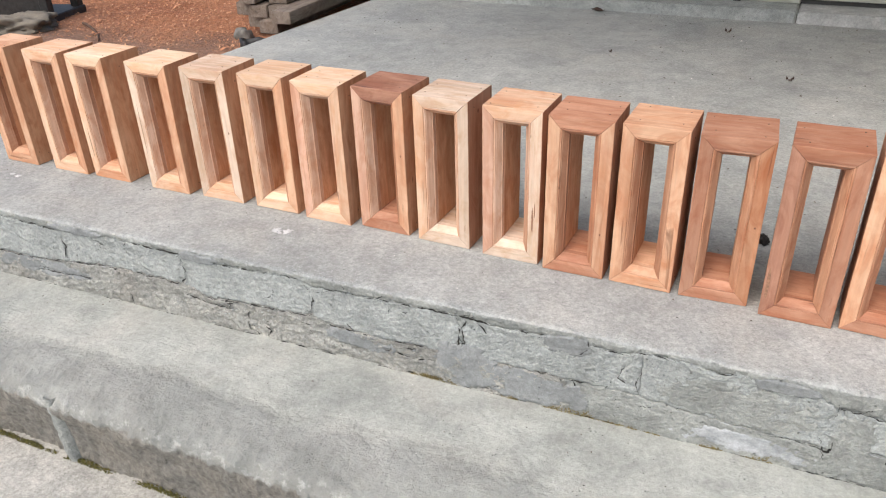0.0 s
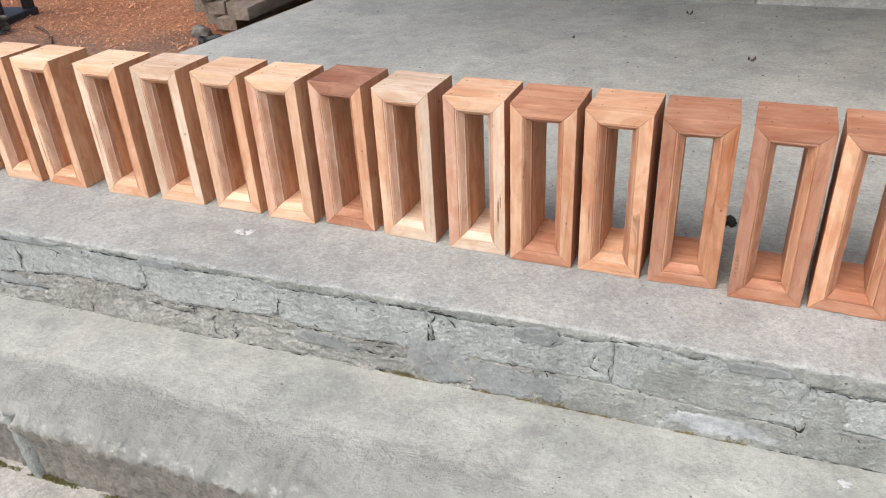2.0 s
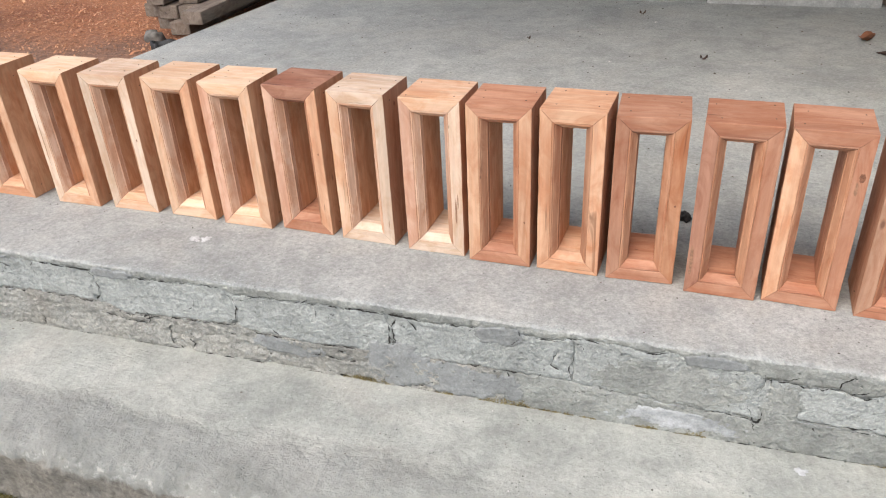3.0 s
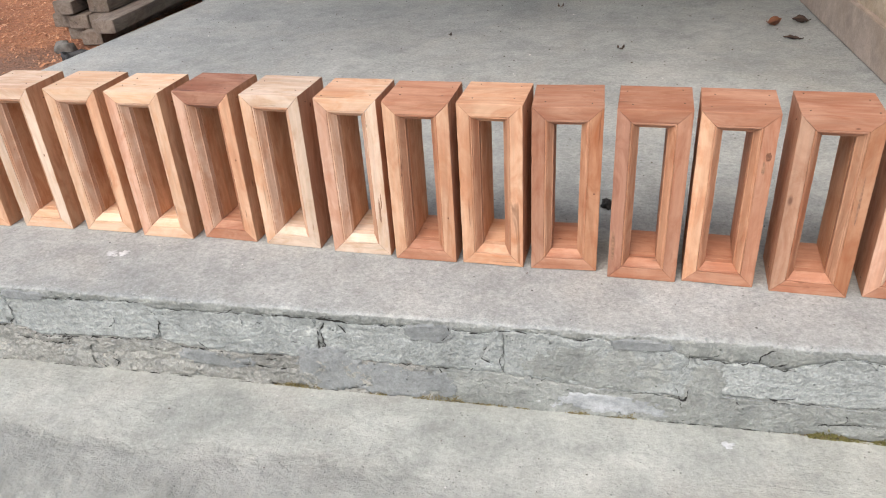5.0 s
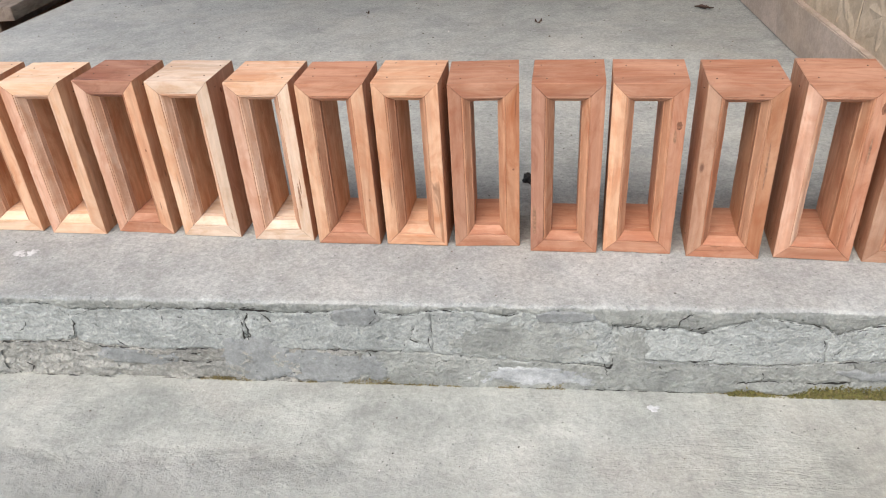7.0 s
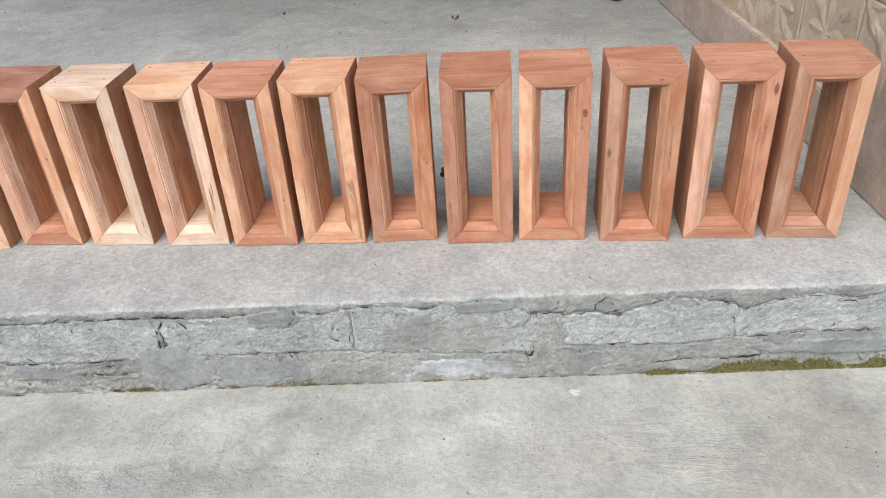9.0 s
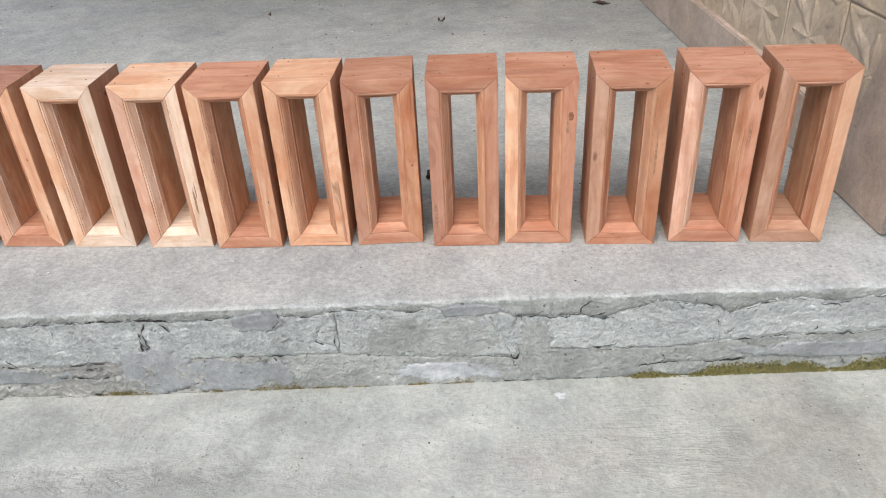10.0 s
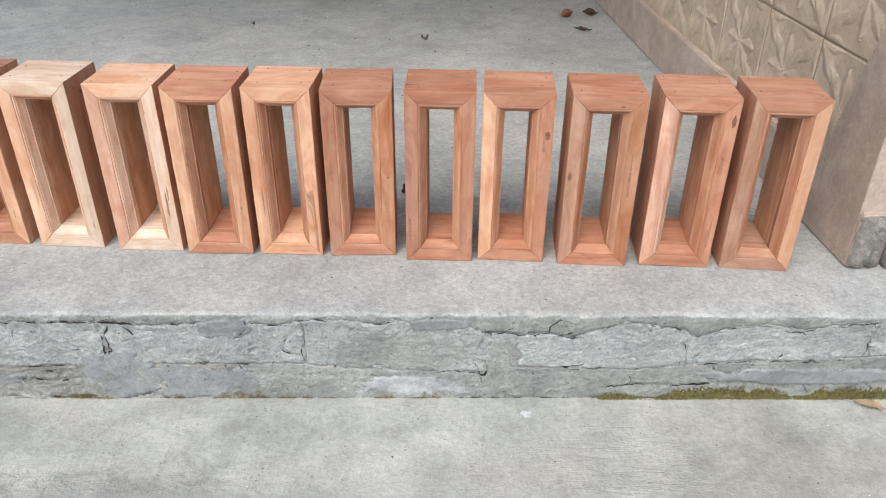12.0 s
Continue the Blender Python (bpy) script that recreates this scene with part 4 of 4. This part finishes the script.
def build_yard():
    us = [-16 + 0.5 * i for i in range(19)] + [-6.6 + 0.06 * i for i in range(75)]
    vs = [-0.6, 0.0, 0.5] + [0.9 + 0.06 * i for i in range(76)] + [5.9, 7, 9, 12, 16]
    verts = [(x, y, yard_z(x, y)) for x in us for y in vs]
    structure("sawdust_ground", mesh_from("sawdust_ground", verts, grid_faces(len(us), len(vs)), sawdust_mat(), True), "orange sawdust covered yard ground", "ground")
    r = random.Random(12)
    verts, faces = [], []
    for _ in range(20000):
        x, y = r.uniform(-6.0, -2.1), r.uniform(0.8, 4.6)
        if x > slab_edge(y) - 0.01 or (y < 1.8 and r.random() < 0.75):
            continue
        length, width, turn = r.uniform(0.004, 0.014), r.uniform(0.002, 0.005), r.uniform(0, 6.28)
        if r.random() < 0.002:
            length, width = r.uniform(0.02, 0.035), r.uniform(0.008, 0.014)
        z, tilt = yard_z(x, y) + r.uniform(0.001, 0.010), r.uniform(-0.5, 0.5)
        ca, sa, b = math.cos(turn), math.sin(turn), len(verts)
        for lu in (-1, 0, 1):
            for wv in (-1, 1):
                verts.append((x + lu * length * ca - wv * width * sa, y + lu * length * sa + wv * width * ca, z + lu * length * tilt + (0.25 * length if lu == 0 else 0)))
        faces += [(b, b + 2, b + 3, b + 1), (b + 2, b + 4, b + 5, b + 3)]
    tagged(new("wood_shavings", mesh_from("wood_shavings", verts, faces, chip_mat())), "scattered orange-brown wood shavings on the yard", "wood shavings", kind="stuff")


build_yard()


def timber(x, y, z, w, h, length, turn, seed, tone="grey"):
    """A squared timber lying along its length, sawn end towards the steps."""
    r = random.Random(seed)
    bm = box_bm(-w / 2, w / 2, 0, length, 0, h, 0.004, 2)
    for v in bm.verts:
        v.co.x += r.uniform(-0.002, 0.002)
        v.co.z += r.uniform(-0.002, 0.002)
        v.co.xyz = (v.co.y, -v.co.x, v.co.z)
    ob = tagged(new("timber", to_mesh("timber", bm, WOODS[tone])), "weathered grey-brown squared timber in a stack", "timber", "stack of timbers beside the slab")
    ob.matrix_basis = pose(x, y, z, 0, 0, 90 + turn)
    return ob


for k, (x, y, z, w, h) in enumerate(((-2.220, 1.956, 0.010, 0.126, 0.070), (-2.333, 2.083, 0.003, 0.120, 0.074), (-2.471, 2.083, 0.000, 0.120, 0.076), (-2.590, 2.108, 0.003, 0.120, 0.072), (-2.364, 2.021, -0.068, 0.126, 0.069),
                                     (-2.527, 2.127, -0.068, 0.120, 0.068), (-2.359, 2.133, 0.080, 0.120, 0.068), (-2.532, 2.064, 0.082, 0.112, 0.068), (-2.454, 2.137, 0.151, 0.120, 0.068), (-2.606, 2.138, 0.151, 0.112, 0.068))):
    timber(x, y, z, w, h, 1.8 + 0.1 * (k % 3), 5 + (k * 37 % 5 - 2) * 0.5, k + 3)


def lumpy(name, sx, sy, sz, seed, material, squash=3.0, amp=0.12, seg=28):
    """A closed lump with a flat foot: a sphere squared off and folded by noise."""
    bm = bmesh.new()
    bmesh.ops.create_uvsphere(bm, u_segments=seg, v_segments=seg // 2, radius=1)
    for v in bm.verts:
        p = v.co.copy()
        s = (abs(p.x) ** squash + abs(p.y) ** squash + abs(p.z) ** squash) ** (-1 / squash)
        p *= s * (1 + amp * fbm(p.x * 1.8 + seed, p.y * 1.8, p.z * 1.8, 4))
        v.co = (p.x * sx, p.y * sy, max(0.0, p.z + 0.6) * sz)
    for f in bm.faces:
        f.smooth = True
    return to_mesh(name, bm, material)


M_cloth = plain("grey_canvas", (0.165, 0.145, 0.115), 0.9, 0, 0.3, 12)
M_iron = plain("dark_iron", (0.035, 0.033, 0.032), 0.55, 0.4, 0.4, 30)
M_rubber = plain("black_rubber", (0.025, 0.025, 0.026), 0.6)
M_stone = plain("grey_stone", (0.15, 0.14, 0.125), 0.9, 0, 0.3, 25)
sack = tagged(new("sack", lumpy("sack", 0.19, 0.14, 0.06, 3, M_cloth, 4.5, 0.35, 56)), "folded grey canvas sack lying on sawdust", "sack")
sack.matrix_basis = pose(-4.12, 1.74, yard_z(-4.12, 1.74) - 0.008, 0, 0, 28)
cart = tagged(new("machine_stand"), "dark iron machine stand on the sawdust", "machine stand")
cart.matrix_basis = pose(-4.48, 2.05, yard_z(-4.48, 2.05) - 0.01, 0, 0, 15)
part("base_plate", box_bm(-0.34, 0.34, -0.2, 0.2, 0.0, 0.05, 0.006), M_iron, cart)
for sx in (-0.3, 0.3):
    for sy in (-0.16, 0.16):
        part("leg", box_bm(sx - 0.03, sx + 0.03, sy - 0.03, sy + 0.03, 0.05, 0.5, 0.004), M_iron, cart)
part("panel", box_bm(-0.27, 0.27, -0.175, -0.15, 0.05, 0.5, 0.003), M_iron, cart)
stone = tagged(new("stone", lumpy("stone", 0.055, 0.04, 0.04, 9, M_stone, 3.0, 0.3)), "rounded grey stone under the timber stack", "stone")
stone.matrix_basis = pose(-2.59, 2.06, yard_z(-2.59, 2.06) - 0.005)


def rubber_strip():
    """A curl of old rubber strip."""
    verts, n = [], 30
    for i in range(n + 1):
        a = 0.4 + 3.6 * i / n
        r = 0.055 + 0.012 * math.sin(3 * a)
        for dr, dz in ((-0.006, 0), (0.006, 0), (0.006, 0.05), (-0.006, 0.05)):
            verts.append(((r + dr) * math.cos(a) * 1.5, (r + dr) * math.sin(a), dz + 0.006 * math.sin(5 * a)))
    faces = [(i * 4 + k, i * 4 + (k + 1) % 4, i * 4 + 4 + (k + 1) % 4, i * 4 + 4 + k) for i in range(n) for k in range(4)] + [(3, 2, 1, 0), (n * 4, n * 4 + 1, n * 4 + 2, n * 4 + 3)]
    return mesh_from("rubber_strip", verts, faces, M_rubber, True)


strip = tagged(new("rubber_strip", rubber_strip()), "curled black rubber strip by the slab edge", "rubber strip")
strip.matrix_basis = pose(-2.33, 1.85, yard_z(-2.33, 1.85) - 0.003, 0, 0, 20)


def rod(name, p, q, r0, r1, material, seed=0, bend=0.02, seg=8, sides=7):
    """A thin, slightly bent stick between two points."""
    p, q = Vector(p), Vector(q)
    d = (q - p).normalized()
    a = d.orthogonal().normalized()
    b = d.cross(a)
    verts = []
    for i in range(seg + 1):
        f = i / seg
        c = p.lerp(q, f) + a * bend * math.sin(math.pi * f) + b * bend * 0.5 * math.sin(2.3 * math.pi * f + seed)
        r = r0 + (r1 - r0) * f
        verts += [tuple(c + (a * math.cos(t) + b * math.sin(t)) * r) for t in (2 * math.pi * k / sides for k in range(sides))]
    faces = [(i * sides + k, i * sides + (k + 1) % sides, (i + 1) * sides + (k + 1) % sides, (i + 1) * sides + k) for i in range(seg) for k in range(sides)]
    faces += [tuple(range(sides - 1, -1, -1)), tuple(range(seg * sides, seg * sides + sides))]
    return mesh_from(name, verts, faces, material, True)


M_bark = plain("dark_bark", (0.10, 0.055, 0.035), 0.9)
tagged(new("stick", rod("stick", (-3.87, 2.00, yard_z(-3.87, 2.00) + 0.012), (-3.46, 1.75, yard_z(-3.46, 1.75) + 0.01), 0.010, 0.006, M_bark)), "thin dark stick lying on sawdust", "stick")


# ---- small things on the slab and the steps ----
def leaf_mesh(length, width, curl, seed, material):
    r = random.Random(seed)
    verts, n = [], 10
    for i in range(n + 1):
        f = i / n
        half = width * math.sin(math.pi * min(1, f * 0.96 + 0.03)) ** 0.8
        for s in (-1, 0, 1):
            verts.append((length * (f - 0.5), s * half + 0.004 * math.sin(5 * f), 0.002 + curl * (4 * (f - 0.5) ** 2 * 0.5 + 0.8 * abs(s) * math.sin(3 * f + seed) ** 2) + r.uniform(0, 0.006)))
    me = mesh_from("dry_leaf", verts, grid_faces(n + 1, 3), material, True)
    bm = bmesh.new()
    bm.from_mesh(me)
    bmesh.ops.solidify(bm, geom=bm.faces[:], thickness=0.0008)
    bm.to_mesh(me)
    bm.free()
    return me


M_leaf = plain("dry_leaf_brown", (0.22, 0.085, 0.04), 0.7, 0, 0.4, 40)
M_leafd = plain("dry_leaf_dark", (0.075, 0.042, 0.03), 0.8, 0, 0.4, 40)
for x, y, length, width, curl, turn, m, label in (
        (1.102, 2.237, 0.072, 0.022, 0.03, 20, M_leaf, "curled red-brown dry leaf on the slab"), (1.226, 2.288, 0.085, 0.022, 0.025, -10, M_leafd, "curled dark brown dry leaf on the slab"),
        (1.158, 2.007, 0.085, 0.007, 0.012, -15, M_leafd, "thin dark curled leaf on the slab"), (-0.647, 2.849, 0.085, 0.02, 0.015, -5, M_leafd, "dark dry leaf near the kerb"),
        (0.104, 2.574, 0.030, 0.009, 0.012, 5, M_leafd, "small dark dry leaf on the slab"), (0.448, 1.823, 0.030, 0.009, 0.01, 10, M_leafd, "tiny dark dry leaf on the slab"),
        (-0.354, 2.013, 0.015, 0.007, 0.008, 10, M_leafd, "tiny dark leaf scrap on the slab")):
    ob = tagged(new("dry_leaf", leaf_mesh(length * 0.95, width * 0.85, curl * 1.5, int(length * 1000), m)), label, "dry leaf")
    ob.matrix_basis = pose(x, y, 0.0015, 0, 0, turn)

M_leafb = plain("dry_leaf_beige", (0.36, 0.27, 0.16), 0.8, 0, 0.3, 40)
ob = tagged(new("dry_leaf", leaf_mesh(0.062, 0.011, 0.010, 9, M_leafb)), "beige dry leaf lying beside the moss", "dry leaf")
ob.matrix_basis = pose(1.545, -0.190, TREAD + 0.001, 0, 0, -20)
pod = tagged(new("seed_pod", lumpy("seed_pod", 0.014, 0.012, 0.014, 5, M_iron, 2.2, 0.6, 24)), "dark dried seed pod behind the frames", "seed pod")
pod.matrix_basis = pose(0.488, 0.342, 0.001)


def blob(name, rad, seed, material, thick=0.0012):
    """A flat irregular spill."""
    n, verts = 40, [(0, 0, thick)]
    for ring, (s, z) in enumerate(((0.6, thick), (0.9, thick * 0.8), (1.0, 0.0))):
        for k in range(n):
            a = 2 * math.pi * k / n
            r = rad * s * (0.75 + 0.5 * fbm(math.cos(a) * 1.8 + seed, math.sin(a) * 1.8, seed, 4))
            verts.append((r * math.cos(a) * 1.3, r * math.sin(a), z))
    faces = [(0, 1 + k, 1 + (k + 1) % n) for k in range(n)]
    for ring in range(2):
        b = 1 + ring * n
        faces += [(b + k, b + n + k, b + n + (k + 1) % n, b + (k + 1) % n) for k in range(n)]
    return mesh_from(name, verts, faces, material, True)


M_lime = plain("dried_white_paint", (0.50, 0.51, 0.51), 0.8, 0, 0.3, 60)
for x, y, z, rad, seed in ((-0.742, -0.088, 0.001, 0.016, 2), (-0.708, -0.086, 0.001, 0.014, 5), (-0.725, -0.10, 0.001, 0.007, 8), (-1.77, -0.106, 0.001, 0.012, 4), (-1.805, -0.102, 0.001, 0.009, 6), (0.787, -0.245, TREAD + 0.001, 0.013, 3)):
    ob = tagged(new("paint_splash", blob("paint_splash", rad, seed, M_lime)), "small dried white splash on concrete", "paint splash")
    ob.matrix_basis = pose(x, y, z)


def moss_mat(name, *cols):
    n = Nodes(name)
    g = n.t.nodes.new("ShaderNodeNewGeometry")
    return n.done(n.ramp(g.outputs["Random Per Island"], *zip((0.0, 0.4, 0.8, 1.0), cols)), 0.95)


def moss(where):
    """Low tufts of moss along the foot of a riser: thick and green, thin and dry, or on the lower step."""
    r = random.Random(21)
    verts, faces = [], []

    def tuft(x, y, z, s):
        b, a = len(verts), r.uniform(0, 6.28)
        for k in range(3):
            verts.append((x + s * math.cos(a + 2.1 * k), y + s * math.sin(a + 2.1 * k), z))
        verts.append((x + r.uniform(-s, s), y + r.uniform(-s, s) * 0.6 - 0.4 * s, z + s * r.uniform(1.0, 2.2)))
        faces.extend([(b, b + 1, b + 3), (b + 1, b + 2, b + 3), (b + 2, b, b + 3)])

    for _ in range(15000 if where == "green" else 0):
        x = r.uniform(0.95, 1.8)
        thick = (0.72 + 1.0 * fbm(x * 9, 3, 1)) * min(1.0, 0.25 + (x - 0.95) * 2.2)
        if thick <= 0:
            continue
        z = TREAD - 0.002 + abs(r.gauss(0, 0.011)) * min(1.0, thick * 1.4)
        if r.random() > 0.15 + 1.3 * thick:
            continue
        if z < TREAD + 0.034:
            tuft(x, face_y(x, z) - r.uniform(-0.002, 0.010) * (1 - (z - TREAD) / 0.05), z, r.uniform(0.0012, 0.0032))
    for _ in range(5000 if where == "dry" else 0):
        x = r.uniform(-0.25, 0.60) if r.random() < 0.8 else r.uniform(0.90, 1.22)
        thick = 0.25 + 1.1 * fbm(x * 9, 8, 2)
        if thick <= 0.05:
            continue
        z = TREAD - 0.002 + abs(r.gauss(0, 0.008)) * min(1.2, thick)
        tuft(x, face_y(x, z) - r.uniform(-0.002, 0.005), z, r.uniform(0.0010, 0.0022))
    for _ in range(5000 if where == "low" else 0):
        x = r.uniform(-1.6, -0.2)
        thick = 0.2 + fbm(x * 6, 8, 7)
        if thick <= 0.02:
            continue
        if r.random() > 2.2 * thick:
            continue
        z = -0.489 + abs(r.gauss(0, 0.010)) * thick
        tuft(x, -0.606 + 0.040 * x - r.uniform(0.0, 0.012), z, r.uniform(0.0014, 0.003))
    return verts, faces


M_moss = moss_mat("green_moss", (0.080, 0.070, 0.03), (0.14, 0.13, 0.04), (0.20, 0.19, 0.055), (0.22, 0.16, 0.08))
M_drymoss = moss_mat("dry_moss", (0.13, 0.10, 0.05), (0.21, 0.17, 0.08), (0.28, 0.23, 0.11), (0.25, 0.22, 0.06))
for where, label, m in (("green", "yellow-green moss along the riser's foot", M_moss), ("dry", "thin brownish dry moss along the riser's foot", M_drymoss), ("low", "green moss along the lower step's foot", M_moss)):
    tagged(new("moss", mesh_from("moss", *moss(where), m)), label, "moss", kind="stuff")


def crumbs():
    """Grit, chips and crumbs strewn over the slab and the tread."""
    n = Nodes("grit")
    g = n.t.nodes.new("ShaderNodeNewGeometry")
    mat = n.done(n.ramp(g.outputs["Random Per Island"], (0.0, (0.04, 0.035, 0.03)), (0.55, (0.12, 0.09, 0.07)), (0.8, (0.3, 0.28, 0.26)), (1.0, (0.65, 0.63, 0.6))), 0.9)
    r = random.Random(33)
    verts, faces = [], []
    for k in range(780):
        if k < 700:
            x, y, z = r.uniform(-2.0, 1.4), r.uniform(0.2, 2.85) if r.random() < 0.75 else r.uniform(-0.2, 0.3), 0.0
        else:
            x, y, z = r.uniform(-1.8, 1.7), r.uniform(-0.5, -0.25), TREAD
        s, a, b = r.uniform(0.0010, 0.0030) * (1 + max(0, y) * 0.35), r.uniform(0, 6.28), len(verts)
        for i in range(4):
            verts.append((x + s * r.uniform(0.6, 1.6) * math.cos(a + i * 1.57), y + s * r.uniform(0.6, 1.2) * math.sin(a + i * 1.57), z + 0.0002))
        verts.append((x, y, z + s * r.uniform(0.5, 1.1)))
        faces += [(b + i, b + (i + 1) % 4, b + 4) for i in range(4)]
    tagged(new("grit", mesh_from("grit", verts, faces, mat)), "dark grit and crumbs strewn over the concrete", "grit", kind="stuff")


crumbs()
